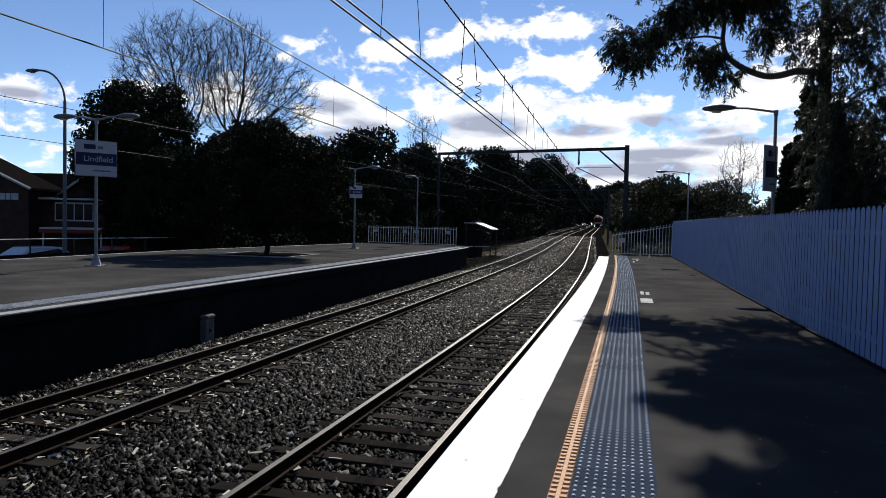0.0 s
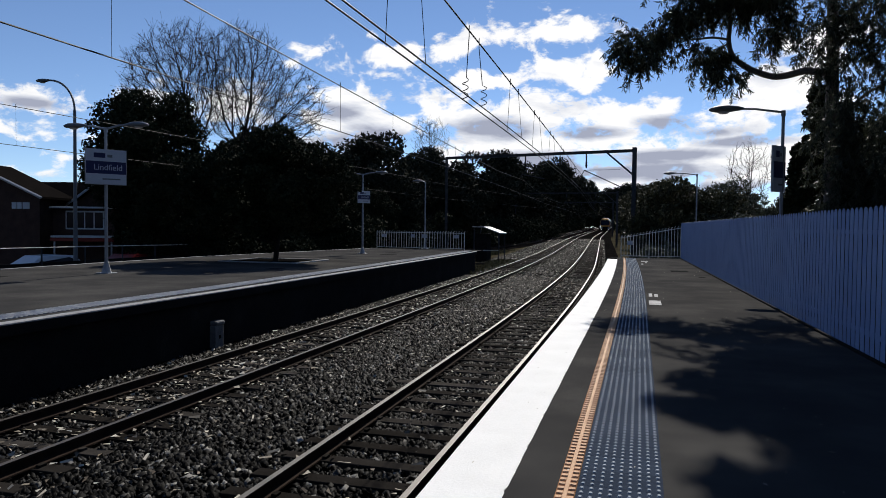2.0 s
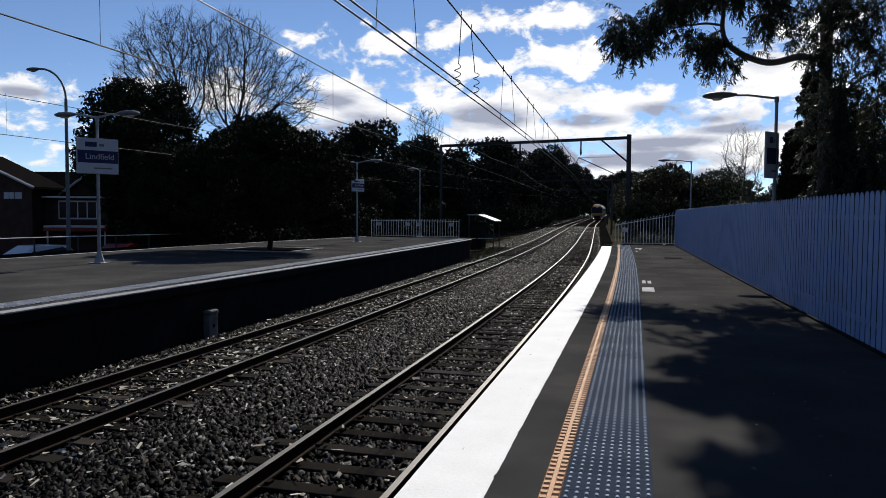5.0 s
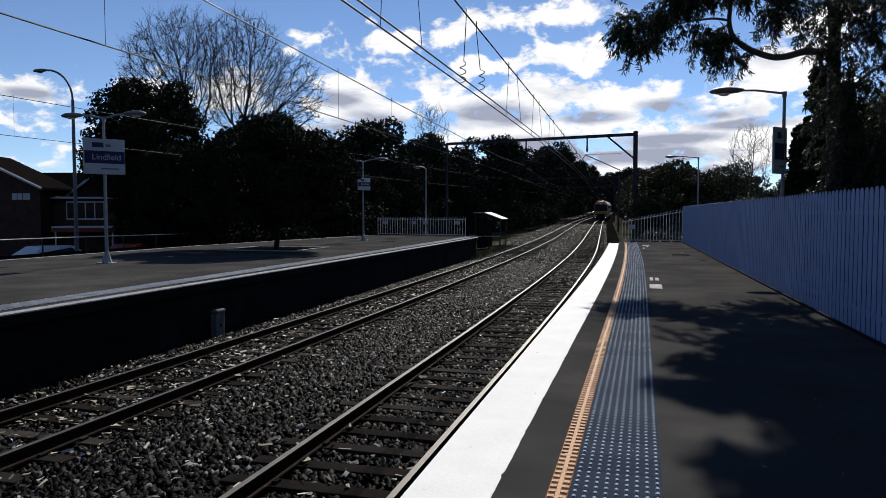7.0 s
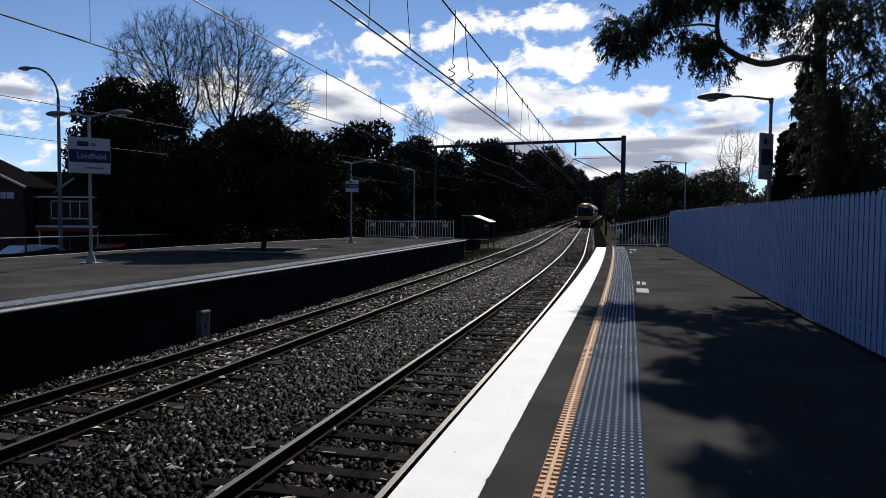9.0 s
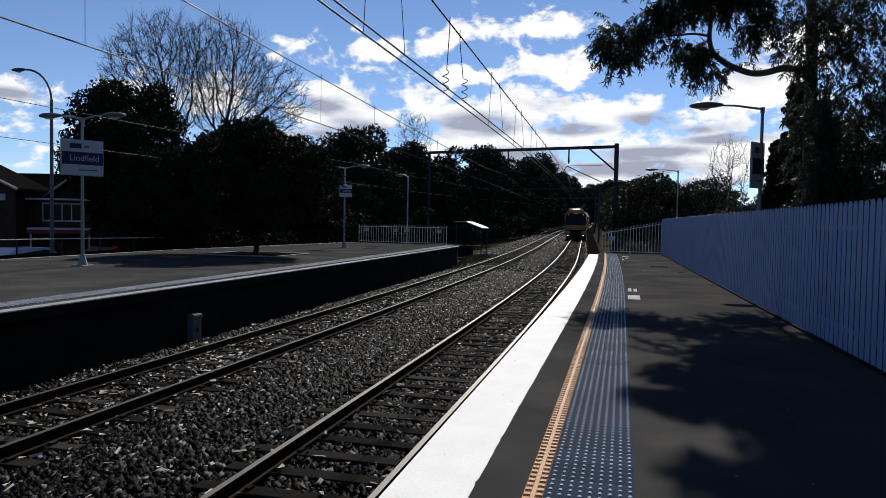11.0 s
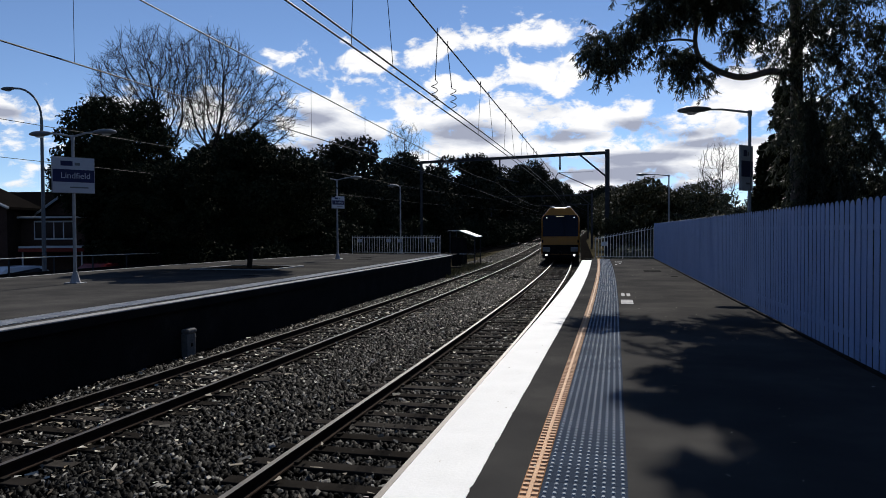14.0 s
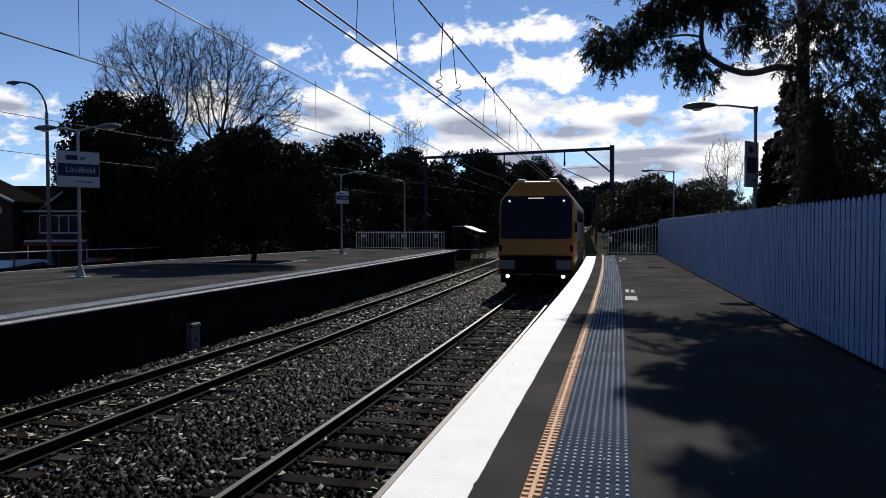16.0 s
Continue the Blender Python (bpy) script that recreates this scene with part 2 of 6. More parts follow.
RAIL_SIDE = surface("rusty rail web", [(0.3, (0.014, 0.010, 0.008)), (0.7, (0.042, 0.028, 0.021))], 5, 60, (0.8, 0.95), 0.3, spec=0.03)
FENCE_BLUE = surface("blue-grey painted steel", [(0.3, (0.15, 0.22, 0.4)), (0.5, (0.185, 0.27, 0.465)), (0.7, (0.23, 0.32, 0.52))], 1.0, 40, (0.5, 0.62), 0.08, spec=0.15)
CREAM = surface("cream painted steel", [(0.3, (0.55, 0.53, 0.48)), (0.6, (0.74, 0.72, 0.66))], 3, 50, (0.5, 0.65), 0.1)
GALV = surface("galvanised steel", [(0.3, (0.19, 0.20, 0.21)), (0.6, (0.30, 0.31, 0.33))], 4, 60, (0.45, 0.6), 0.1, metal=0.4)
DARK_STEEL = surface("dark mast steel", [(0.3, (0.030, 0.032, 0.036)), (0.7, (0.07, 0.073, 0.08))], 3, 50, (0.6, 0.8), 0.2, spec=0.1)
WIRE = surface("copper wire", [(0.3, (0.018, 0.017, 0.017)), (0.7, (0.04, 0.038, 0.036))], 4, 30, (0.5, 0.7), 0.0, spec=0.1)
LAMP_GREY = surface("lamp head grey", [(0.3, (0.11, 0.12, 0.13)), (0.7, (0.18, 0.19, 0.20))], 5, 50, (0.4, 0.55), 0.05, spec=0.15)
LEAF_DARK = surface("dark evergreen leaf", [(0.2, (0.008, 0.011, 0.006)), (0.5, (0.021, 0.027, 0.014)), (0.85, (0.048, 0.05, 0.026))], 0.8, 9, (0.6, 0.8), 0.0, island=0.5, spec=0.02)
LEAF_GUM = surface("grey-green gum leaf", [(0.2, (0.02, 0.026, 0.02)), (0.5, (0.045, 0.055, 0.04)), (0.85, (0.09, 0.10, 0.065))], 0.8, 9, (0.45, 0.6), 0.0, island=0.6, spec=0.18)


def let_through(mat, share):
    """Let a share of the light pass through thin leaves."""
    nt = mat.node_tree
    b = next(n for n in nt.nodes if n.type == "BSDF_PRINCIPLED")
    out = next(n for n in nt.nodes if n.type == "OUTPUT_MATERIAL")
    tr = nt.nodes.new("ShaderNodeBsdfTranslucent")
    nt.links.new(b.inputs["Base Color"].links[0].from_socket, tr.inputs["Color"])
    mx = N(nt, "ShaderNodeMixShader", Fac=share)
    nt.links.new(b.outputs[0], mx.inputs[1])
    nt.links.new(tr.outputs[0], mx.inputs[2])
    nt.links.new(mx.outputs[0], out.inputs[0])


LEAF_FAR = surface("far woodland leaf", [(0.2, (0.01, 0.013, 0.008)), (0.5, (0.027, 0.03, 0.021)), (0.85, (0.062, 0.06, 0.037))], 0.15, 3, (0.7, 0.9), 0.0, island=0.45, spec=0.015)
LEAF_OLIVE = surface("olive scrub leaf", [(0.2, (0.022, 0.024, 0.013)), (0.5, (0.052, 0.053, 0.028)), (0.85, (0.11, 0.105, 0.055))], 0.8, 9, (0.5, 0.7), 0.0, island=0.6, spec=0.04)
LEAF_GLOSSY = surface("glossy green leaf", [(0.2, (0.03, 0.045, 0.02)), (0.8, (0.09, 0.12, 0.05))], 0.8, 9, (0.12, 0.25), 0.0, island=0.6, spec=0.6)
let_through(LEAF_GLOSSY, 0.3)
let_through(LEAF_GUM, 0.18)
let_through(LEAF_OLIVE, 0.04)
# pale box paint darkened to grey, with the wall's shade in the colour
BOX_GREY = surface("shade-greyed box paint", [(0.3, (0.07, 0.07, 0.072)), (0.6, (0.17, 0.17, 0.168))], 5, 50, (0.7, 0.85), 0.1, spec=0.05)
BARK = surface("grey bark", [(0.3, (0.012, 0.011, 0.011)), (0.7, (0.030, 0.026, 0.024))], 6, 40, (0.8, 0.95), 0.5, spec=0.05)
GUM_BARK = surface("smooth gum bark", [(0.3, (0.06, 0.05, 0.042)), (0.7, (0.14, 0.12, 0.10))], 3, 30, (0.7, 0.9), 0.3)
EARTH = surface("dry verge earth", [(0.3, (0.02, 0.018, 0.012)), (0.5, (0.042, 0.037, 0.024)), (0.7, (0.085, 0.072, 0.044))], 0.25, 12, (0.9, 1.0), 0.6, dist=0.05, spec=0)
GRASS = surface("dry grass blade", [(0.2, (0.04, 0.045, 0.018)), (0.6, (0.10, 0.09, 0.04)), (0.9, (0.20, 0.17, 0.09))], 0.7, 9, (0.7, 0.9), 0.0, island=0.6, spec=0.2)
TRAIN_YELLOW = surface("train yellow paint", [(0.3, (0.36, 0.14, 0.008)), (0.7, (0.45, 0.18, 0.012))], 1.5, 30, (0.3, 0.42), 0.04, obrand=0.01)
TRAIN_GREY = surface("train silver paint", [(0.3, (0.17, 0.175, 0.18)), (0.7, (0.25, 0.255, 0.26))], 1.5, 30, (0.35, 0.5), 0.04, metal=0.3, obrand=0.01)
TRAIN_DARK = surface("train underframe", [(0.3, (0.006, 0.006, 0.007)), (0.7, (0.014, 0.013, 0.013))], 3, 40, (0.8, 0.95), 0.2, obrand=0.01, spec=0.1)
TRAIN_GLASS = glass("train windscreen", (0.003, 0.004, 0.011), 0.08, 0.13)
HEADLIGHT = glow("headlight glow", (1.0, 0.97, 0.9), 6.0)
MARKER = glow("marker light glow", (0.95, 0.97, 1.0), 0.8)
DESTGLOW = glow("destination glow", (1.0, 0.86, 0.6), 0.7)
SIGN_WHITE = surface("sign white", [(0.3, (0.36, 0.39, 0.44)), (0.7, (0.46, 0.49, 0.54))], 3, 30, (0.4, 0.5), 0.02)
SIGN_BLUE = surface("sign navy", [(0.3, (0.008, 0.012, 0.06)), (0.7, (0.013, 0.019, 0.085))], 3, 30, (0.4, 0.5), 0.02)
BRICK = surface("dark brick", [(0.3, (0.045, 0.028, 0.023)), (0.7, (0.1, 0.06, 0.047))], 2, 25, (0.8, 0.95), 0.3, spec=0.05)
ROOF_TILE = surface("dark roof tile", [(0.3, (0.006, 0.0055, 0.0055)), (0.7, (0.012, 0.0105, 0.01))], 2, 20, (0.85, 0.95), 0.4, spec=0)
TRIM_WHITE = surface("white trim", [(0.3, (0.50, 0.51, 0.52)), (0.7, (0.66, 0.66, 0.66))], 3, 30, (0.5, 0.6), 0.03)
PANE = glass("dark window glass", (0.012, 0.015, 0.022), 0.06, 0.2)
CAR_WHITE = surface("white car paint", [(0.3, (0.62, 0.63, 0.65)), (0.7, (0.70, 0.71, 0.73))], 2, 20, (0.12, 0.2), 0.0)
CAR_RED = surface("dark red car paint", [(0.3, (0.16, 0.02, 0.02)), (0.7, (0.20, 0.03, 0.03))], 2, 20, (0.12, 0.2), 0.0)
CAR_SILVER = surface("silver car paint", [(0.3, (0.32, 0.33, 0.35)), (0.7, (0.38, 0.39, 0.41))], 2, 20, (0.15, 0.25), 0.0, metal=0.5)
RUBBER = surface("black rubber", [(0.3, (0.012, 0.012, 0.012)), (0.7, (0.022, 0.022, 0.022))], 5, 50, (0.8, 0.95), 0.1)
SHEET = surface("white sheet roof", [(0.3, (0.55, 0.55, 0.54)), (0.7, (0.72, 0.72, 0.71))], 1.5, 20, (0.45, 0.6), 0.05)
IRON = surface("cast iron cover", [(0.3, (0.012, 0.012, 0.012)), (0.7, (0.03, 0.03, 0.03))], 4, 60, (0.6, 0.8), 0.3, spec=0)

# ---- building helpers ----


def link_bm(name, bm, mat, smooth=False):
    me = bpy.data.meshes.new(name)
    bmesh.ops.recalc_face_normals(bm, faces=bm.faces)
    bm.to_mesh(me)
    bm.free()
    mats = mat if isinstance(mat, (list, tuple)) else [mat]
    for m in mats:
        me.materials.append(m)
    if smooth:
        for p in me.polygons:
            p.use_smooth = True
    return new(name, me)


def part(name, bm, mat, parent, label="", smooth=False):
    ob = link_bm(name, bm, mat, smooth)
    ob.parent = parent
    return tagged(ob, label) if label else ob


def raw_mesh(name, verts, faces, mat, parent=None, smooth=False):
    """One mesh from numpy arrays: verts (n, 3), faces (m, k)."""
    me = bpy.data.meshes.new(name)
    verts, faces = np.asarray(verts, np.float32), np.asarray(faces, np.int32)
    me.vertices.add(len(verts))
    me.vertices.foreach_set("co", verts.ravel())
    k = faces.shape[1]
    me.loops.add(faces.size)
    me.loops.foreach_set("vertex_index", faces.ravel())
    me.polygons.add(len(faces))
    me.polygons.foreach_set("loop_start", np.arange(0, faces.size, k, dtype=np.int32))
    me.update(calc_edges=True)
    me.validate()
    me.materials.append(mat)
    if smooth:
        me.polygons.foreach_set("use_smooth", np.ones(len(faces), bool))
    ob = new(name, me)
    if parent is not None:
        ob.parent = parent
    return ob


def empty(name, m=None):
    ob = new(name)
    ob.empty_display_size = 0.2
    if m is not None:
        ob.matrix_basis = m
    return ob


def box(bm, x0, x1, y0, y1, z0, z1, bev=0.0):
    geom = bmesh.ops.create_cube(bm, size=1.0, matrix=Matrix.LocRotScale(((x0 + x1) / 2, (y0 + y1) / 2, (z0 + z1) / 2), None, (x1 - x0, y1 - y0, z1 - z0)))
    if bev:
        es = list({e for v in geom["verts"] for e in v.link_edges})
        bmesh.ops.bevel(bm, geom=es, offset=bev, segments=2, affect="EDGES", profile=0.5)
    return bm


def boxed(*a, **k):
    return box(bmesh.new(), *a, **k)


def tube(bm, pts, radii, sides=8, cap=True):
    """A round bar along points, with a radius at each point."""
    pts = [Vector(p) for p in pts]
    if isinstance(radii, (int, float)):
        radii = [radii] * len(pts)
    rings = []
    ref = Vector((0.13, 0.21, 1)).normalized()
    for i, p in enumerate(pts):
        d = (pts[min(i + 1, len(pts) - 1)] - pts[max(i - 1, 0)]).normalized()
        r = ref if abs(d.dot(ref)) < 0.95 else Vector((1, 0, 0))
        u = d.cross(r).normalized()
        v = d.cross(u)
        rings.append([bm.verts.new(p + radii[i] * (u * math.cos(2 * math.pi * k / sides) + v * math.sin(2 * math.pi * k / sides))) for k in range(sides)])
    for a, b in zip(rings, rings[1:]):
        for k in range(sides):
            bm.faces.new((a[k], a[(k + 1) % sides], b[(k + 1) % sides], b[k]))
    if cap:
        bm.faces.new(rings[0][::-1])
        bm.faces.new(rings[-1])
    return bm


def tubed(pts, radii, sides=8):
    return tube(bmesh.new(), pts, radii, sides)


def sweep(bm, profile, path, closed=True):
    """Sweep a profile of (x, z) along path points (x, y, z) that run towards +y; the profile stays upright."""
    rings = []
    n = len(path)
    for i, p in enumerate(path):
        a, b = path[max(i - 1, 0)], path[min(i + 1, n - 1)]
        d = Vector((b[0] - a[0], b[1] - a[1], 0)).normalized()
        s = Vector((d.y, -d.x, 0))
        rings.append([bm.verts.new(Vector(p) + s * q[0] + Vector((0, 0, q[1]))) for q in profile])
    m = len(profile)
    for a, b in zip(rings, rings[1:]):
        for k in range(m if closed else m - 1):
            bm.faces.new((a[k], a[(k + 1) % m], b[(k + 1) % m], b[k]))
    if closed:
        bm.faces.new(rings[0])
        bm.faces.new(rings[-1][::-1])
    return bm


# ---- alignment of the line: straight, then a long bend to the left and a slight climb ----
RAIL_Z, GROUND_Z = -1.09, -1.42
TRACK_R, TRACK_L, EDGE_R, EDGE_L, LEFT_Z = -2.91, -7.42, -1.18, -9.26, 0.02


def bend(y):
    return -0.00055 * max(0.0, min(y, 54.0) - 12) ** 2 - 0.0485 * max(0.0, min(y, 150.0) - 54.0) - 0.030 * max(0.0, y - 150.0)


def climb(y):
    return 0.0085 * max(0.0, y - 70.0)


def far_track(y):
    return -22.2 + 0.06 * (y - 20) if y < 120 else TRACK_L + bend(y) - 4.0


def stations(y0, y1, step):
    n = max(2, int(round((y1 - y0) / step)) + 1)
    return [y0 + (y1 - y0) * i / (n - 1) for i in range(n)]


def along(x, y0, y1, z, step=2.0, up=True):
    return [(x + bend(y), y, z + (climb(y) if up else 0)) for y in stations(y0, y1, step)]


def fence_x(y):
    return 3.00 - 0.0228 * y

# ---- ground ----


def make_ground():
    bm = bmesh.new()
    xs = [-2500, -600, -200, -90, -60, -40, -31, -24.9, -24.4, -23, -15, -8, -2, 3, 10, 20, 40, 90, 200, 600, 2500]
    ys = [-2500, -500, -100, -30] + [70 * i / 10 for i in range(0, 11)] + [100, 150, 200, 260, 330, 420, 600, 1200, 2500]
    grid = []
    for y in ys:
        row = []
        for x in xs:
            z = GROUND_Z + climb(min(y, 420))
            if -32 < x < -24.6 and 5 < y < 30:
                z -= 0.6
            if 10 <= x <= 200:
                z += 0.9
            row.append(bm.verts.new((x, y, z)))
        grid.append(row)
    for a, b in zip(grid, grid[1:]):
        for i in range(len(xs) - 1):
            bm.faces.new((a[i], a[i + 1], b[i + 1], b[i]))
    g = link_bm("ground", bm, EARTH)
    return tagged(g, "dry earth verge beside the railway line", "ground", kind="structure")


make_ground()


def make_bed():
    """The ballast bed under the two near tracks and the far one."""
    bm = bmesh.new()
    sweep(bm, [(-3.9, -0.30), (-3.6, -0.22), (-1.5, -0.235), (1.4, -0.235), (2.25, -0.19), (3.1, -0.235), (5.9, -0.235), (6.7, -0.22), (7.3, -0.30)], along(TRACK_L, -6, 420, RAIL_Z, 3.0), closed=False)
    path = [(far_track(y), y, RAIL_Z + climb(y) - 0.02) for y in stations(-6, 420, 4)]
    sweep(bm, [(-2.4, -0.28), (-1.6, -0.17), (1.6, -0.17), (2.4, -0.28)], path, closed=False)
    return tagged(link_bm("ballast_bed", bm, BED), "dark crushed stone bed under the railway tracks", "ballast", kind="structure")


make_bed()

RAIL_PROFILE = [(-0.035, 0.0), (0.035, 0.0), (0.036, -0.030), (0.012, -0.045), (0.010, -0.125), (0.065, -0.140), (0.068, -0.155), (-0.068, -0.155), (-0.065, -0.140), (-0.010, -0.125), (-0.012, -0.045), (-0.036, -0.030)]


def make_track(name, xf, y0, y1, label, y_sleepers, head):
    t = tagged(empty(name), label, "railway track", kind="structure")
    for s in (-0.7525, 0.7525):
        path = []
        for y in stations(y0, y1, 2.5):
            d = (xf(y + 0.5) - xf(y - 0.5))
            path.append((xf(y) + s, y + s * -d, RAIL_Z + climb(y)))
        bm = sweep(bmesh.new(), RAIL_PROFILE, path)
        bm.faces.ensure_lookup_table()
        for fc in bm.faces:
            fc.normal_update()
        ob = part("rail", bm, [RAIL_SIDE, head], t)
        for p in ob.data.polygons:
            if abs(p.normal.z) > 0.9 and p.center.z > RAIL_Z + climb(p.center.y) - 0.01:
                p.material_index = 1
    bm = bmesh.new()
    box(bm, -1.25, 1.25, -0.115, 0.115, -0.36, -0.158, 0.012)
    for s in (-1, 1):
        for q in (-0.11, 0.11):
            box(bm, s * 0.7525 + q - 0.03, s * 0.7525 + q + 0.03, -0.05, 0.05, -0.16, -0.128)
    first = None
    y = y0
    rnd = random.Random(5)
    while y < y_sleepers:
        m = pose(xf(y) + rnd.uniform(-0.03, 0.03), y, RAIL_Z + climb(y) + rnd.uniform(-0.008, 0.004), 0, 0, math.degrees(math.atan2(-(xf(y + 1) - xf(y - 1)), 2)) + rnd.uniform(-0.8, 0.8))
        if first is None:
            first = part("sleeper", bm, SLEEPER, t)
            first.matrix_basis = m
        else:
            ob = new("sleeper", first.data)
            ob.parent = t
            ob.matrix_basis = m
        y += 0.62
    return t


make_track("track_near", lambda y: TRACK_R + bend(y), -4, 420, "railway track with shiny rail heads on weathered sleepers", 130, RAIL_TOP)
make_track("track_middle", lambda y: TRACK_L + bend(y), -4, 420, "railway track with rusty rails beside the far platform", 130, RAIL_DULL)
make_track("track_far", far_track, 10, 420, "third railway track behind the island platform", 90, RAIL_DULL)


def make_stones():
    """Loose ballast: faceted stones, denser and finer near by."""
    rng = np.random.default_rng(3)
    base = np.array([(1, 0, -0.3), (-0.2, 1, -0.25), (-0.9, -0.1, -0.3), (0.1, -1, -0.2), (0.5, 0.35, 0.75), (-0.5, -0.4, 0.6)], np.float32)
    tris = np.array([(0, 1, 4), (1, 2, 5), (1, 5, 4), (2, 3, 5), (3, 0, 4), (3, 4, 5)], np.int32)
    V, F = [], []
    n0 = 0
    for y0, y1, n, size in ((-5, 2.5, 16000, 0.045), (2.5, 9, 30000, 0.040), (9, 18, 40000, 0.042), (18, 40, 50000, 0.050), (40, 75, 14000, 0.060), (75, 140, 12000, 0.08)):
        y = y0 + (y1 - y0) * rng.random(n)
        x = -11.25 + 9.8 * rng.random(n)
        keep = np.ones(n, bool)
        z = np.full(n, RAIL_Z - 0.195)
        for c in (TRACK_R, TRACK_L):
            d = np.abs(x - c)
            z = np.where((d < 1.30), RAIL_Z - 0.212, z)
            near_rail = (d > 0.66) & (d < 0.85)
            keep &= ~near_rail
        mid = np.abs(x - (TRACK_R + TRACK_L) / 2)
        z = np.where(mid < 1.0, RAIL_Z - 0.185 + 0.03 * (1 - mid / 1.0), z)
        keep &= (x < -1.30) & ((x > EDGE_L - 0.1) | (y > 43))
        # sleepers show: fewer stones on top of them
        ph = ((y + 4) / 0.62) % 1.0
        on = (ph < 0.17) | (ph > 0.83)
        dd = np.minimum(np.abs(x - TRACK_R), np.abs(x - TRACK_L))
        keep &= ~(on & (dd < 1.27) & (rng.random(n) < np.where(np.abs(x - TRACK_R) < 1.3, 0.70, 0.88)))
        x, y, z = x[keep], y[keep], z[keep]
        m = len(x)
        b = np.array([bend(q) for q in y])
        x = x + b
        z = z + np.array([climb(q) for q in y])
        a = rng.random(m) * 2 * np.pi
        s = size * (0.55 + 0.9 * rng.random(m))
        sc = np.stack([s * (0.9 + 0.9 * rng.random(m)), s * (0.55 + 0.45 * rng.random(m)), s * (0.5 + 0.7 * rng.random(m))], 1)
        tilt = (rng.random((m, 2)) - 0.5) * 1.4
        p = base[None] * sc[:, None]
        p[:, :, 2] += p[:, :, 0] * tilt[:, :1] + p[:, :, 1] * tilt[:, 1:]
        ca, sa = np.cos(a)[:, None], np.sin(a)[:, None]
        px, py = p[:, :, 0] * ca - p[:, :, 1] * sa, p[:, :, 0] * sa + p[:, :, 1] * ca
        v = np.stack([px + x[:, None], py + y[:, None], p[:, :, 2] + (z + 0.022 * (rng.random(m) - 0.4))[:, None]], 2)
        V.append(v.reshape(-1, 3))
        F.append((tris[None] + (n0 + 6 * np.arange(m))[:, None, None]).reshape(-1, 3))
        n0 += 6 * m
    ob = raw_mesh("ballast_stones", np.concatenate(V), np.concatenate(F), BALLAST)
    return tagged(ob, "loose crushed ballast stones between the rails, shade and glints in their colour", "ballast", kind="stuff")


make_stones()


def make_litter():
    """Pale chips, dry leaves and twigs lying on the ballast, mostly along the middle track."""
    rng = np.random.default_rng(8)
    n = 3200
    x = np.where(rng.random(n) < 0.6, TRACK_L + rng.normal(size=n) * 0.9, -9.0 + 7.0 * rng.random(n))
    y = 3.0 + 42 * rng.random(n) ** 1.3
    keep = (x > EDGE_L) & (x < -1.5) & (np.abs(np.abs(x - TRACK_L) - 0.7525) > 0.1) & (np.abs(np.abs(x - TRACK_R) - 0.7525) > 0.1)
    x, y = x[keep], y[keep]
    m = len(x)
    x = x + np.array([bend(q) for q in y])
    z = np.full(m, RAIL_Z - 0.135) + 0.03 * rng.random(m)
    a = rng.random(m) * 2 * np.pi
    L = 0.025 + 0.055 * rng.random(m) ** 2
    Wd = 0.008 + 0.014 * rng.random(m)
    q = []
    for sx, sy in ((-1, -1), (1, -1), (1, 1), (-1, 1)):
        px, py = sx * L, sy * Wd
        tilt = rng.normal(size=m) * 0.012
        q.append(np.stack([x + px * np.cos(a) - py * np.sin(a), y + px * np.sin(a) + py * np.cos(a), z + tilt], 1))
    V = np.stack(q, 1).reshape(-1, 3)
    ob = raw_mesh("track_litter", V, np.arange(4 * m, dtype=np.int32).reshape(-1, 4), LITTER)
    return tagged(ob, "pale dry leaves and chips scattered on the ballast", "litter", kind="stuff")


make_litter()

# ---- platforms ----


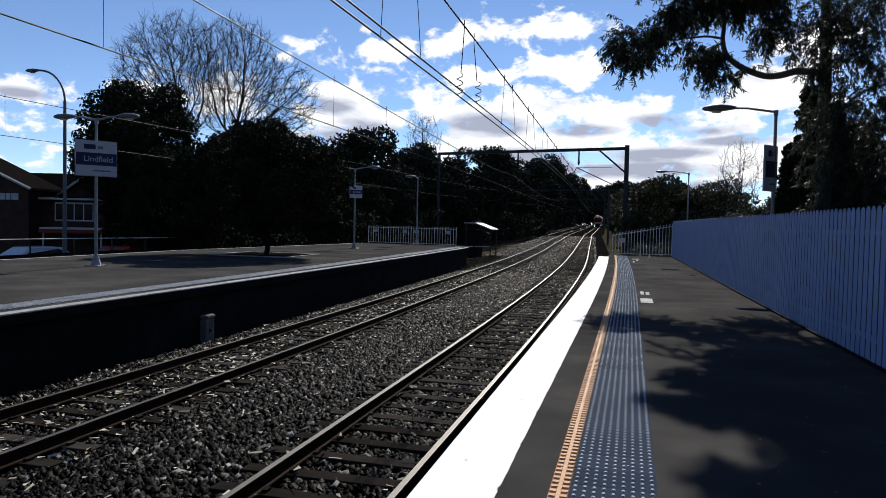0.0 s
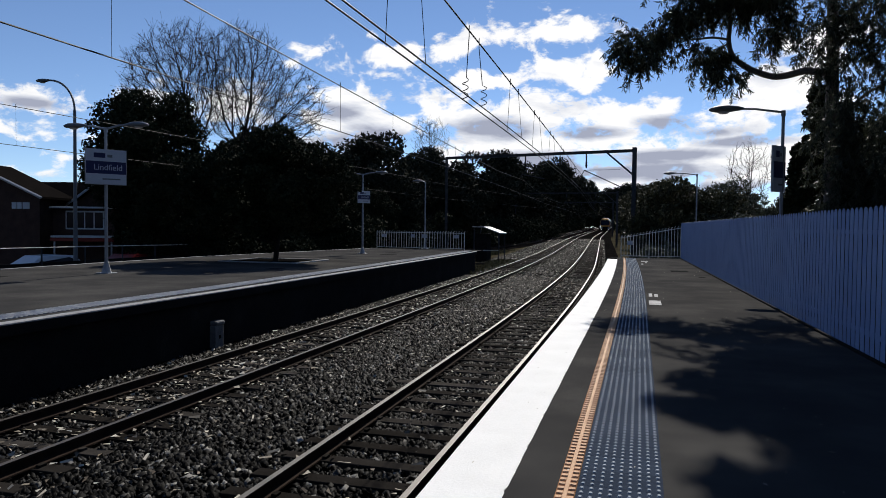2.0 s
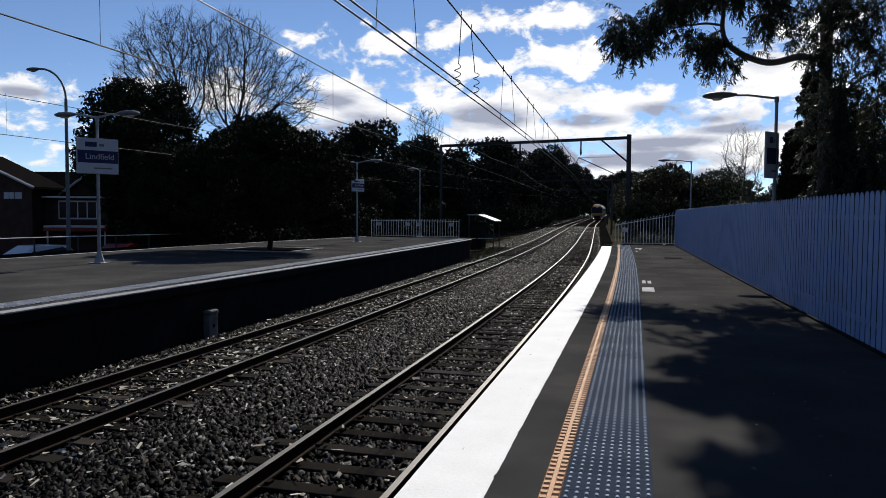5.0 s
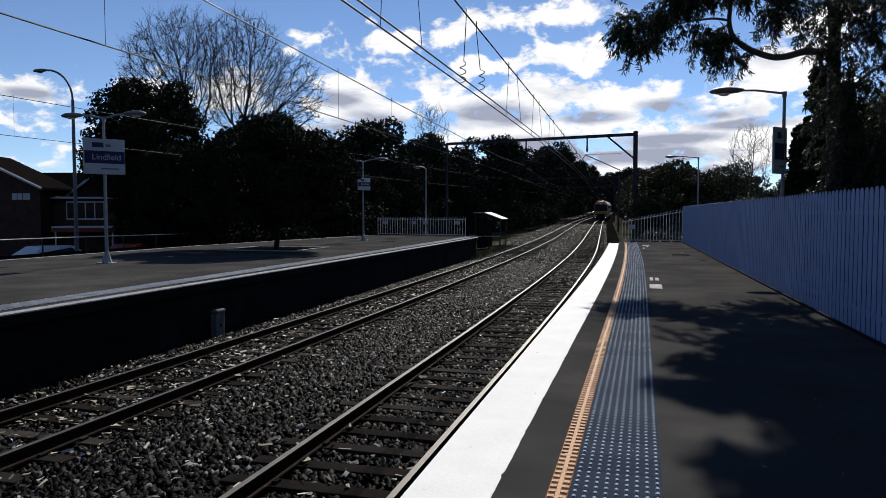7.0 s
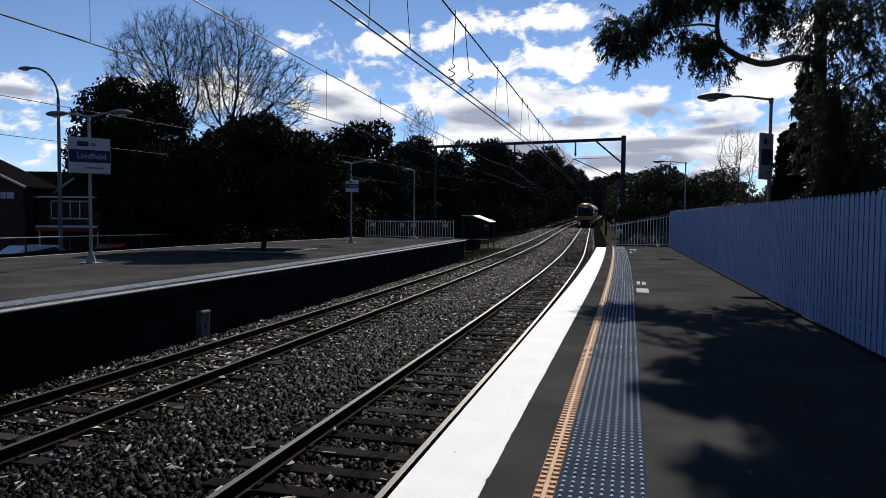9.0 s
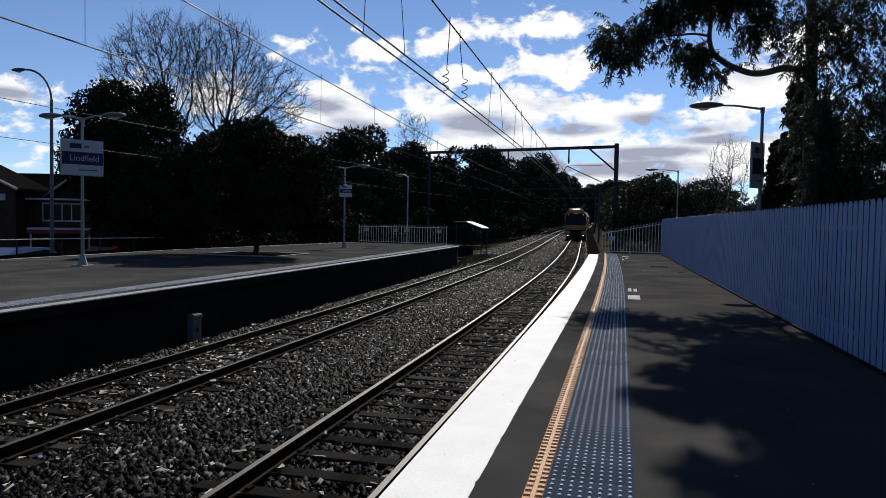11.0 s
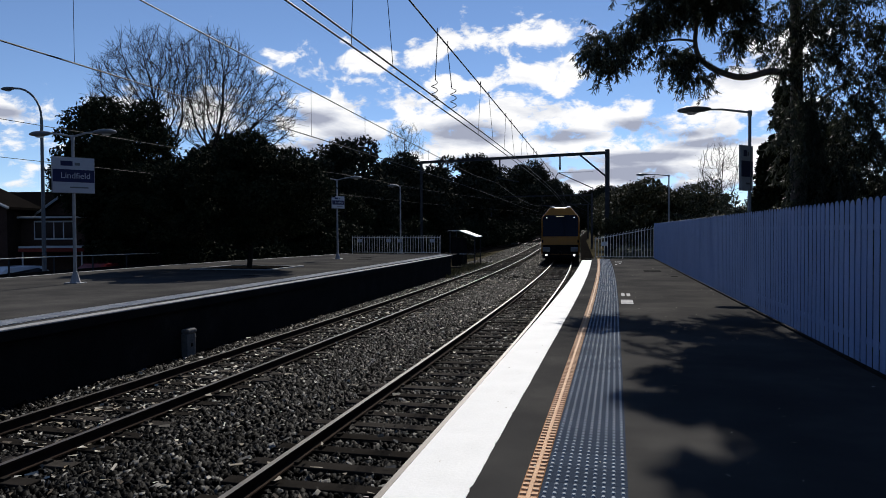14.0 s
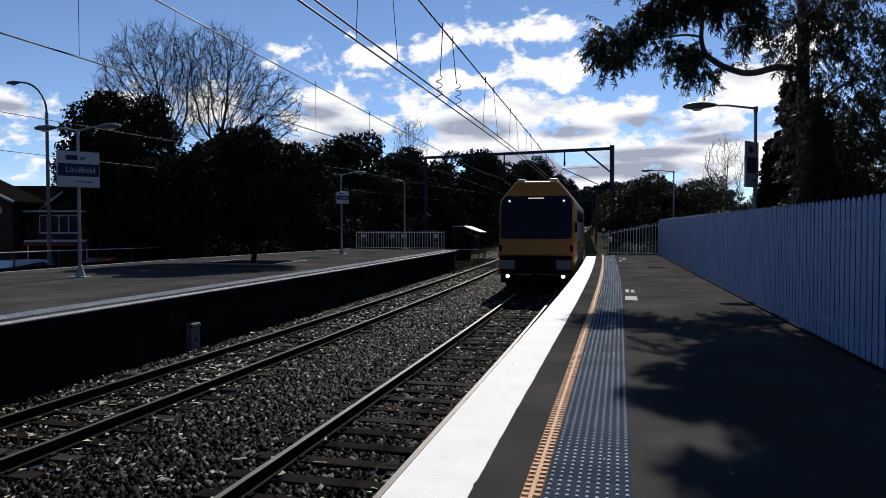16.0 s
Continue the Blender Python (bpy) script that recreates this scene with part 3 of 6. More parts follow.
def make_near_platform():
    p = tagged(empty("platform_near"), "asphalt railway platform with white edge and blue tactile strip", "platform", kind="structure")
    ys = stations(-5, 38.9, 0.5)
    bm = bmesh.new()
    top = [[bm.verts.new((x, y, 0)) for x in (EDGE_R + (0.20 if y < 36.8 else 0.45) + bend(y), 0.7 + bend(y) * 0.6, 1.9 + bend(y) * 0.5, fence_x(y) + 0.35)] for y in ys]
    for a, b in zip(top, top[1:]):
        for i in range(3):
            bm.faces.new((a[i], a[i + 1], b[i + 1], b[i]))
    part("paving", bm, ASPHALT, p)
    # coping with its white paint, worn along the inner edge
    rnd = random.Random(2)
    bm = bmesh.new()
    prev = None
    for y in stations(-5, 36.8, 0.05):
        w = 0.47 + 0.0015 * math.sin(y * 1.9) + 0.001 * math.sin(y * 7.3 + 1) + rnd.uniform(-0.0015, 0.0015) - (rnd.uniform(0.004, 0.014) if rnd.random() < 0.10 else 0)
        x = EDGE_R + bend(y)
        cur = [bm.verts.new(q) for q in ((x - 0.02, y, -0.16), (x - 0.02, y, -0.015), (x - 0.005, y, 0.003), (x + w, y, 0.004), (x + w, y, -0.004))]
        if prev:
            for i in range(4):
                bm.faces.new((prev[i], prev[i + 1], cur[i + 1], cur[i]))
        prev = cur
    part("edge_coping", bm, WHITE_PAINT, p, "white painted platform edge")
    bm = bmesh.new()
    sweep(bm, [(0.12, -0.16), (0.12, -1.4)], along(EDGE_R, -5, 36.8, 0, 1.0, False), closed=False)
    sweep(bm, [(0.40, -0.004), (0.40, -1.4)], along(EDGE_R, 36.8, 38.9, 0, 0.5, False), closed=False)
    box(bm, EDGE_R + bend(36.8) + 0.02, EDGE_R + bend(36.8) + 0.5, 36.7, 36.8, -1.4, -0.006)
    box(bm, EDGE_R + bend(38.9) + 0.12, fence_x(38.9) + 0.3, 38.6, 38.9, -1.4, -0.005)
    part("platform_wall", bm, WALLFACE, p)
    # orange strip: a flat spine with short ribs on both sides
    bm = bmesh.new()
    xo = EDGE_R + 0.765
    for y in stations(-4.8, 38.7, 0.075):
        b = bend(y)
        for q0, q1 in ((0.0, 0.038), (0.066, 0.104)):
            vs = [bm.verts.new(v) for v in ((xo + q0 + b, y, 0.004), (xo + q1 + b, y, 0.004), (xo + q1 + b, y + 0.008, 0.013), (xo + q0 + b, y + 0.008, 0.013), (xo + q0 + b, y + 0.040, 0.013), (xo + q1 + b, y + 0.040, 0.013), (xo + q1 + b, y + 0.048, 0.004), (xo + q0 + b, y + 0.048, 0.004))]
            for f4 in ((0, 1, 2, 3), (3, 2, 5, 4), (4, 5, 6, 7), (0, 3, 4, 7), (1, 6, 5, 2)):
                bm.faces.new([vs[i] for i in f4])
    sweep(bm, [(0.036, 0.004), (0.040, 0.012), (0.064, 0.012), (0.068, 0.004)], along(xo, -4.8, 38.7, 0, 0.5, False), closed=False)
    part("orange_strip", bm, ORANGE, p, "orange ribbed warning strip")
    bm = bmesh.new()
    sweep(bm, [(-0.008, 0.0), (-0.006, 0.0045), (0.106, 0.0045), (0.108, 0.0)], along(xo, -5, 38.7, 0, 0.5, False), closed=False)
    part("orange_base", bm, ORANGE_DARK, p)
    # tactile tiles with rows of raised studs
    verts, faces = [], []

    def quad(*q):
        n = len(verts)
        verts.extend(q)
        faces.append((n, n + 1, n + 2, n + 3))
    L, W2, h = 0.298, 0.50, 0.005
    quad((0, 0, h), (W2, 0, h), (W2, L, h), (0, L, h))
    quad((0, 0, 0), (W2, 0, 0), (W2, 0, h), (0, 0, h))
    quad((W2, 0, 0), (W2, L, 0), (W2, L, h), (W2, 0, h))
    quad((0, L, 0), (0, 0, 0), (0, 0, h), (0, L, h))
    flat = len(faces)
    for i in range(9):
        for j in range(4):
            cx, cy = (i + 0.5) * W2 / 9, (j + 0.5) * L / 4
            rx, ry = 0.0145, 0.021
            lo = [(cx + rx * math.cos(k * math.pi / 4), cy + ry * math.sin(k * math.pi / 4), h) for k in range(8)]
            hi = [(cx + rx * 0.68 * math.cos(k * math.pi / 4), cy + ry * 0.72 * math.sin(k * math.pi / 4), h + 0.006) for k in range(8)]
            for k in range(8):
                quad(lo[k], lo[(k + 1) % 8], hi[(k + 1) % 8], hi[k])
            quad(hi[0], hi[1], hi[2], hi[3])
            quad(hi[0], hi[3], hi[4], hi[7])
            quad(hi[4], hi[5], hi[6], hi[7])
    first = None
    for y in stations(-4.7, 38.2, 0.30):
        m = pose(xo + 0.112 + bend(y), y, 0.002, 0, 0, math.degrees(-math.atan((bend(y + 0.3) - bend(y)) / 0.3)) * -1)
        if first is None:
            first = raw_mesh("tactile_tile", verts, faces, TACTILE, p)
            first.data.materials.append(TACTILE_STUD)
            for poly in first.data.polygons[flat:]:
                poly.material_index = 1
            first.matrix_basis = m
        else:
            ob = new("tactile_tile", first.data)
            ob.parent = p
            ob.matrix_basis = m
    # painted marks on the asphalt
    for x0, x1, y0, y1 in ((0.24, 0.49, 15.1, 16.0), (0.26, 0.335, 16.9, 17.7), (0.38, 0.46, 16.9, 17.6), (0.1, 0.42, 34.6, 35.2), (0.12, 0.2, 31.8, 32.6), (0.28, 0.36, 33.2, 33.8)):
        part("painted_mark", boxed(x0, x1, y0, y1, 0.001, 0.005), OLD_WHITE, p)
    for x0, x1, y0, y1 in ((1.15, 1.75, 27.0, 27.7), (1.9, 2.1, 24.2, 24.4)):
        part("drain_cover", boxed(x0, x1, y0, y1, 0.001, 0.007), IRON, p, "dark iron drain cover")
    return p


make_near_platform()


def make_platform_litter():
    rng = np.random.default_rng(19)
    V, F = [], []
    n0 = 0
    for k in range(150):
        y = 4 + 33 * rng.random() ** 1.4
        x = rng.choice([-0.58, 0.5, 1.2, 1.8, 2.3]) + rng.normal() * 0.28
        a = rng.random() * 6.28
        L, w = 0.006 + 0.02 * rng.random() ** 2, 0.004 + 0.006 * rng.random()
        c, s = math.cos(a), math.sin(a)
        x += bend(y) * 0.6
        for u, v, h in ((-L, 0, 0.0075), (0, -w, 0.011), (L, 0, 0.0075), (0, w, 0.011)):
            V.append((x + u * c - v * s, y + u * s + v * c, h))
        F.append((n0, n0 + 1, n0 + 2, n0 + 3))
        n0 += 4
    return tagged(raw_mesh("platform_litter", np.array(V), np.array(F, np.int32), LITTER), "small dry leaf scraps on the asphalt platform", "litter", kind="stuff")


make_platform_litter()


def back_edge(y):
    return -20.2 if y < 29 else -20.2 + (y - 29) * 0.135


def make_island_platform():
    p = tagged(empty("platform_island"), "asphalt island platform with worn white edge lines", "platform", kind="structure")
    ys = stations(-5, 45.8, 0.5)
    z = LEFT_Z
    bm = bmesh.new()
    prev = None
    for y in ys:
        e = EDGE_L + bend(y)
        cur = [bm.verts.new((x, y, z)) for x in (back_edge(y), (back_edge(y) + e) / 2, e - 0.05)]
        if prev:
            for i in range(2):
                bm.faces.new((prev[i], prev[i + 1], cur[i + 1], cur[i]))
        prev = cur
    part("paving", bm, ASPHALT, p)
    bm = bmesh.new()
    sweep(bm, [(-0.15, -0.002), (-0.15, 0.006), (-0.005, 0.006), (0.012, -0.01), (0.012, -0.03)], along(EDGE_L, -5, 43.3, z, 0.5, False), closed=False)
    part("edge_coping", bm, OLD_WHITE, p, "worn white painted edge")
    # faces below the white top strip, in the blackish concrete
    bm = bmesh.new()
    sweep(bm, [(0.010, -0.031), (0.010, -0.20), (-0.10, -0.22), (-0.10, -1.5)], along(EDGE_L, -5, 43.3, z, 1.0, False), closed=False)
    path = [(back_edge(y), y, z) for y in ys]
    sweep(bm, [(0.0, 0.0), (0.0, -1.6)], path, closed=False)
    part("platform_wall", bm, WALLFACE, p, "very dark concrete platform face")
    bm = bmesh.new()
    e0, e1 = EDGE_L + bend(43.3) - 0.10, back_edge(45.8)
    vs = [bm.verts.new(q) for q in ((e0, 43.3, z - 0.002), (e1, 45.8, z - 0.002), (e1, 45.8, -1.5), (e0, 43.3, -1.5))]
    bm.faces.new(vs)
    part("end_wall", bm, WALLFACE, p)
    # white line along the back edge
    bm = bmesh.new()
    sweep(bm, [(0.02, 0.004), (0.26, 0.006)], path, closed=False)
    part("back_line", bm, OLD_WHITE, p)
    # tactile strip with ribs across
    verts, faces = [], []

    def block(x0, x1, y0, y1, z0, z1, inset):
        n = len(verts)
        verts.extend([(x0, y0, z0), (x1, y0, z0), (x1, y1, z0), (x0, y1, z0), (x0 + inset, y0 + inset, z1), (x1 - inset, y0 + inset, z1), (x1 - inset, y1 - inset, z1), (x0 + inset, y1 - inset, z1)])
        for a in ((0, 1, 5, 4), (1, 2, 6, 5), (2, 3, 7, 6), (3, 0, 4, 7), (4, 5, 6, 7)):
            faces.append(tuple(n + i for i in a))
    block(0, 0.55, 0, 0.298, 0, 0.005, 0.0)
    for j in range(3):
        block(0.01, 0.54, 0.030 + j * 0.1, 0.066 + j * 0.1, 0.005, 0.015, 0.005)
    first = None
    for y in stations(4, 43.5, 0.30):
        m = pose(EDGE_L - 0.92 + bend(y), y, z + 0.002, 0, 0, math.degrees(math.atan(-(bend(y + 0.3) - bend(y)) / 0.3)))
        if first is None:
            first = raw_mesh("tactile_tile", verts, faces, TACTILE, p)
            first.data.materials.append(TACTILE_BAR)
            for poly in first.data.polygons[5:]:
                poly.material_index = 1
            first.matrix_basis = m
        else:
            ob = new("tactile_tile", first.data)
            ob.parent = p
            ob.matrix_basis = m
    for x0, x1, y0, y1 in ((-14.22, -13.58, 38.78, 39.64), (-13.36, -12.61, 35.55, 36.19), (-16.81, -16.27, 39.32, 39.85), (-17.78, -17.13, 15.29, 15.94), (-12.5, -11.96, 21.97, 22.51)):
        part("drain_cover", boxed(x0, x1, y0, y1, z + 0.001, z + 0.007), IRON, p, "dark iron drain cover")
    # kerbed pit round the tree
    for x0, x1, y0, y1 in ((-16.7, -13.14, 28.6, 28.72), (-16.7, -13.14, 25.58, 25.7), (-16.7, -16.58, 25.7, 28.6), (-13.26, -13.14, 25.7, 28.6)):
        part("pit_kerb", boxed(x0, x1, y0, y1, z - 0.02, z + 0.045, 0.01), OLD_WHITE, p, "pale tree pit kerb")
    part("pit_soil", boxed(-16.58, -13.26, 25.7, 28.6, z - 0.05, z + 0.012), BED, p, "dark soil in the tree pit")
    return p


make_island_platform()


def make_wall_box():
    b = tagged(empty("junction_box", pose(EDGE_L - 0.1 + bend(14.2), 14.2, -1.3)), "junction box on the island platform face, greyed for shade", "junction box")
    part("body", boxed(0.0, 0.16, -0.17, 0.17, 0.0, 0.55, 0.02), BOX_GREY, b)
    part("lid", boxed(0.0, 0.19, -0.18, 0.18, 0.55, 0.66, 0.04), BOX_GREY, b)
    part("lock", boxed(0.16, 0.18, -0.03, 0.03, 0.25, 0.33, 0.005), IRON, b)
    return b


make_wall_box()

# ---- fences ----


def make_palisade():
    f = tagged(empty("palisade_fence"), "tall blue-grey steel palisade fence along the platform", "fence")
    H = 1.87
    # one pale: folded section with a rounded top
    bm = bmesh.new()
    w = 0.076
    outline = [(-w, 0.03), (w, 0.03)] + [(w * math.cos(a), H - 0.076 + 0.076 * math.sin(a)) for a in [math.pi * k / 8 for k in range(9)]]
    front = [bm.verts.new((-0.004, x, z)) for x, z in outline]
    back = [bm.verts.new((0.0, x, z)) for x, z in outline]
    bm.faces.new(front[::-1])
    bm.faces.new(back)
    for i in range(len(outline)):
        j = (i + 1) % len(outline)
        bm.faces.new((front[i], front[j], back[j], back[i]))
    first = None
    y = -4.6
    rnd = random.Random(9)
    while y < 39.0:
        m = pose(fence_x(y), y, 0.0 + rnd.uniform(-0.006, 0.006), rnd.uniform(-0.25, 0.25), 0, 1.4)
        if first is None:
            first = part("pale", bm, FENCE_BLUE, f)
            first.matrix_basis = m
        else:
            ob = new("pale", first.data)
            ob.parent = f
            ob.matrix_basis = m
        y += 0.185
    for z in (0.28, 1.55):
        bm = bmesh.new()
        path = [(fence_x(q) + 0.045, q, z) for q in (-4.8, 20, 39.1)]
        sweep(bm, [(-0.02, -0.03), (0.03, -0.03), (0.03, 0.03), (-0.02, 0.03)], path)
        part("rail", bm, FENCE_BLUE, f)
    y = -4.65
    while y < 39.2:
        part("post", boxed(fence_x(y) + 0.008, fence_x(y) + 0.10, y - 0.045, y + 0.045, 0, 1.80, 0.008), FENCE_BLUE, f)
        y += 2.75
    # low concrete plinth
    bm = bmesh.new()
    sweep(bm, [(-0.04, -0.02), (0.22, -0.02), (0.22, 0.035), (-0.04, 0.035)], [(fence_x(q), q, 0) for q in (-4.9, 20, 39.1)])
    part("plinth", bm, WALLFACE, f)
    return f


make_palisade()


def picket_fence(name, a, b, za, zb, z0, label, n):
    """A light steel fence from a to b whose height runs from za to zb."""
    f = tagged(empty(name), label, "fence")
    a, b = Vector((*a, z0)), Vector((*b, z0))
    for k in range(n + 1):
        s = k / n
        p = a.lerp(b, s)
        h = za + (zb - za) * s
        part("post" if k in (0, n, n // 2) else "picket", tubed([p + Vector((0, 0, 0.0 if k in (0, n, n // 2) else 0.08)), p + Vector((0, 0, h - 0.03)), p + Vector((0.02, 0.0, h)), p + Vector((0.05, 0.02, h + 0.02))], 0.026 if k in (0, n, n // 2) else 0.017, 6), CREAM, f)
    for fr0, fr1 in ((0.09, 0.09), (0.93, 0.93)):
        part("rail", tubed([a + Vector((0, 0, za * fr0)), b + Vector((0, 0, (za if fr0 < 0.5 else zb) * fr1))], 0.02, 6), CREAM, f)
    return f


picket_fence("end_fence", (-0.92 + 0.0, 38.75), (2.10, 38.95), 1.13, 1.72, 0, "cream steel end fence whose top slopes up", 19)
picket_fence("end_fence", (-17.6, 46.3), (-11.0, 44.9), 1.21, 1.21, LEFT_Z - 0.02, "cream steel fence across the island platform end", 34)


def fence_sign(x, y, z, name="notice"):
    ob = tagged(link_bm(name, boxed(-0.16, 0.16, -0.006, 0.006, -0.11, 0.11, 0.004), SIGN_WHITE), "small white notice plate on the end fence", "notice")
    ob.matrix_basis = pose(x, y, z)
    return ob


fence_sign(-0.45, 38.72, 0.8)
for qx, qy in ((-17.0, 46.12), (-14.76, 45.65), (-13.9, 45.46), (-11.53, 44.95)):
    fence_sign(qx, qy, LEFT_Z + 0.88)

# ---- overhead line ----


def make_gantry(name, y0, x0, y1, x1, ztop, zbase, label, knee=True):
    g = tagged(empty(name), label, "gantry")
    a, b = Vector((x0, y0, 0)), Vector((x1, y1, 0))
    d = (b - a).normalized()
    ang = math.degrees(math.atan2(d.y, d.x))

    def placed(bm, nm, p, lab=""):
        ob = part(nm, bm, DARK_STEEL, g, lab)
        ob.matrix_basis = pose(p.x, p.y, p.z, 0, 0, ang)
        return ob

    def hbeam(h, zb, zt):
        bm = bmesh.new()
        box(bm, -h, h, -h, -h + 0.02, zb, zt)
        box(bm, -h, h, h - 0.02, h, zb, zt)
        box(bm, -0.012, 0.012, -h + 0.021, h - 0.021, zb, zt)
        return bm
    for p in (a, b):
        placed(hbeam(0.13 if p is a else 0.075, zbase, ztop + (0.12 if p is a else 0.0)), "mast", p)
    L = (b - a).length
    bm = bmesh.new()
    box(bm, 0, L, -0.1, 0.1, ztop - 0.20, ztop - 0.18)
    box(bm, 0, L, -0.1, 0.1, ztop - 0.02, ztop)
    box(bm, 0, L, -0.012, 0.012, ztop - 0.179, ztop - 0.021)
    ob = part("beam", bm, DARK_STEEL, g)
    ob.matrix_basis = pose(a.x, a.y, 0, 0, 0, ang)
    if knee:
        part("brace", tubed([a + d * 1.9 + Vector((0, 0, ztop - 0.2)), a + d * 0.1 + Vector((0, 0, ztop - 1.75))], 0.065, 6), DARK_STEEL, g)
        part("brace", tubed([b - d * 0.9 + Vector((0, 0, ztop - 0.2)), b + Vector((0, 0, ztop - 1.1))], 0.05, 6), DARK_STEEL, g)
    return g, a, d, L


for (yr, xr, yl, xl, zt, zb, knee) in ((50.8, -0.42, 53.9, -14.7, 7.02, -1.5, True), (112, -3.4, 114, -19.5, 7.1, -1.3, True), (175, -6.3, 177, -22.5, 7.8, -0.8, False)):
    g, a, d, L = make_gantry("gantry", yr, xr, yl, xl, zt, zb, "dark steel portal gantry carrying the overhead wires", knee)
    for tr in (TRACK_R, TRACK_L):
        xt = tr + bend(yr)
        k = (xt - a.x) / d.x
        p = a + d * k
        # hanger and registration arm with its insulators
        part("hanger", tubed([(p.x, p.y, zt - 0.2), (p.x, p.y, zt - 0.75)], 0.06, 6), DARK_STEEL, g)
        ins = tubed([(p.x, p.y, zt - 0.75), (p.x, p.y, zt - 0.85), (p.x, p.y, zt - 0.9), (p.x, p.y, zt - 1.0), (p.x, p.y, zt - 1.2)], [0.03, 0.09, 0.04, 0.09, 0.03], 8)
        part("insulator", ins, IRON, g)
        q = a + d * max(0.0, k - (2.3 if tr == TRACK_R else 1.4))
        zc = 3.75 + climb(yr)
        arm = [(q.x + 0.1, q.y, zt - 2.55 if tr == TRACK_R else zt - 1.9), (p.x - 0.15, p.y, zt - 1.35 if tr == TRACK_R else zt - 1.55)]
        part("steady_arm", tubed(arm, 0.035, 6), DARK_STEEL, g)
        part("arm_tie", tubed([(q.x + 0.1, q.y, zt - 1.38), (p.x - 0.15, p.y, zt - 1.35)], 0.015, 5), DARK_STEEL, g)
        part("dropper_arm", tubed([(p.x - 0.15, p.y, zt - 1.4), (p.x - 0.35, p.y, zt - 1.75)], 0.025, 5), DARK_STEEL, g)


def make_wires():
    supports = (-8.0, 51.5, 113, 176, 240)

    def mess(y, zm, sag, fall):
        """Height of the carrying wire: it sags between supports and falls towards the first gantry."""
        for s0, s1 in zip(supports, supports[1:]):
            if s0 <= y <= s1:
                u = (y - s0) / (s1 - s0)
                return zm - sag * 4 * u * (1 - u) + fall * (19 - min(y, 40.0))
        return zm - fall * 21
    rows = ((lambda y: TRACK_R + bend(y), 5.28, 0.42, 0.013, 3.77, True, "overhead wires above the near track"),
            (lambda y: TRACK_L + bend(y), 5.48, 0.40, 0.022, 3.97, False, "overhead wires above the middle track"),
            (far_track, 5.95, 0.15, 0.0, 4.38, False, "overhead wires above the far track"))
    for xf, zm, sag, fall, zc, twin, label in rows:
        w = tagged(empty("overhead_line"), label, "wire")
        ys = stations(-6, 240, 2.0)
        part("messenger_wire", tubed([(xf(y), y, mess(y, zm, sag, fall) + climb(y)) for y in ys], 0.014, 5), WIRE, w)
        for dx in ((-0.06, 0.10) if twin else (0.0,)):
            part("contact_wire", tubed([(xf(y) + dx, y, zc + climb(y)) for y in ys], 0.012, 5), WIRE, w)
        y = 4.0 if twin else 0.5
        while y < 110:
            if twin and abs(y - 12.4) < 1.5:
                y += 4.1
            for dx, dy in (((-0.06, 0.0), (0.10, 1.15)) if twin else ((0.0, 0.0),)):
                x = xf(y + dy)
                zt = mess(y + dy, zm, sag, fall) + climb(y)
                part("dropper", tubed([(x, y + dy, zt), (x + dx, y + dy, zc + climb(y))], 0.005, 4), WIRE, w)
                part("clip", tubed([(x, y + dy, zt - 0.05), (x, y + dy, zt + 0.09)], 0.011, 5), WIRE, w)
            y += 4.1
        if twin:
            # coiled jumpers between carrying and contact wires
            for y, dx in ((12.15, -0.06), (12.95, 0.10)):
                x = xf(y)
                zt = mess(y, zm, sag, fall)
                pts = [(x, y, zt + 0.1), (x, y, zt - 0.1), (x + dx * 0.7, y, zc + 0.42)]
                for k in range(22):
                    q = k / 21
                    pts.append((x + dx + 0.055 * math.cos(q * 5 * math.pi), y + 0.055 * math.sin(q * 5 * math.pi), zc + 0.38 - 0.34 * q))
                part("jumper", tubed(pts, 0.008, 5), WIRE, w)


make_wires()

# ---- lamps and signs ----


def lamp_head(parent, p, side, s=1.0):
    """A flat teardrop lantern that points along side."""
    bm = bmesh.new()
    secs = [(0.0, 0.03, 0.03), (0.12, 0.08, 0.06), (0.3, 0.14, 0.085), (0.5, 0.15, 0.08), (0.62, 0.10, 0.05), (0.67, 0.03, 0.02)]
    rings = []
    for u, wd, ht in secs:
        rings.append([bm.verts.new((p[0] + side * u * s, p[1] + wd * s * math.cos(q), p[2] + ht * s * math.sin(q) * (1 if math.sin(q) > 0 else 0.75) - 0.02 * u)) for q in [2 * math.pi * k / 12 for k in range(12)]])
    for a, b in zip(rings, rings[1:]):
        for k in range(12):
            bm.faces.new((a[k], a[(k + 1) % 12], b[(k + 1) % 12], b[k]))
    bm.faces.new(rings[0])
    bm.faces.new(rings[-1])
    h = part("lantern", bm, LAMP_GREY, parent, smooth=True)
    bm = bmesh.new()
    tube(bm, [(p[0] + side * 0.38 * s, p[1], p[2] - 0.065 * s), (p[0] + side * 0.38 * s, p[1], p[2] - 0.095 * s)], [0.12 * s, 0.08 * s], 10)
    part("lens", bm, TRIM_WHITE, parent, "frosted lens")
    return h


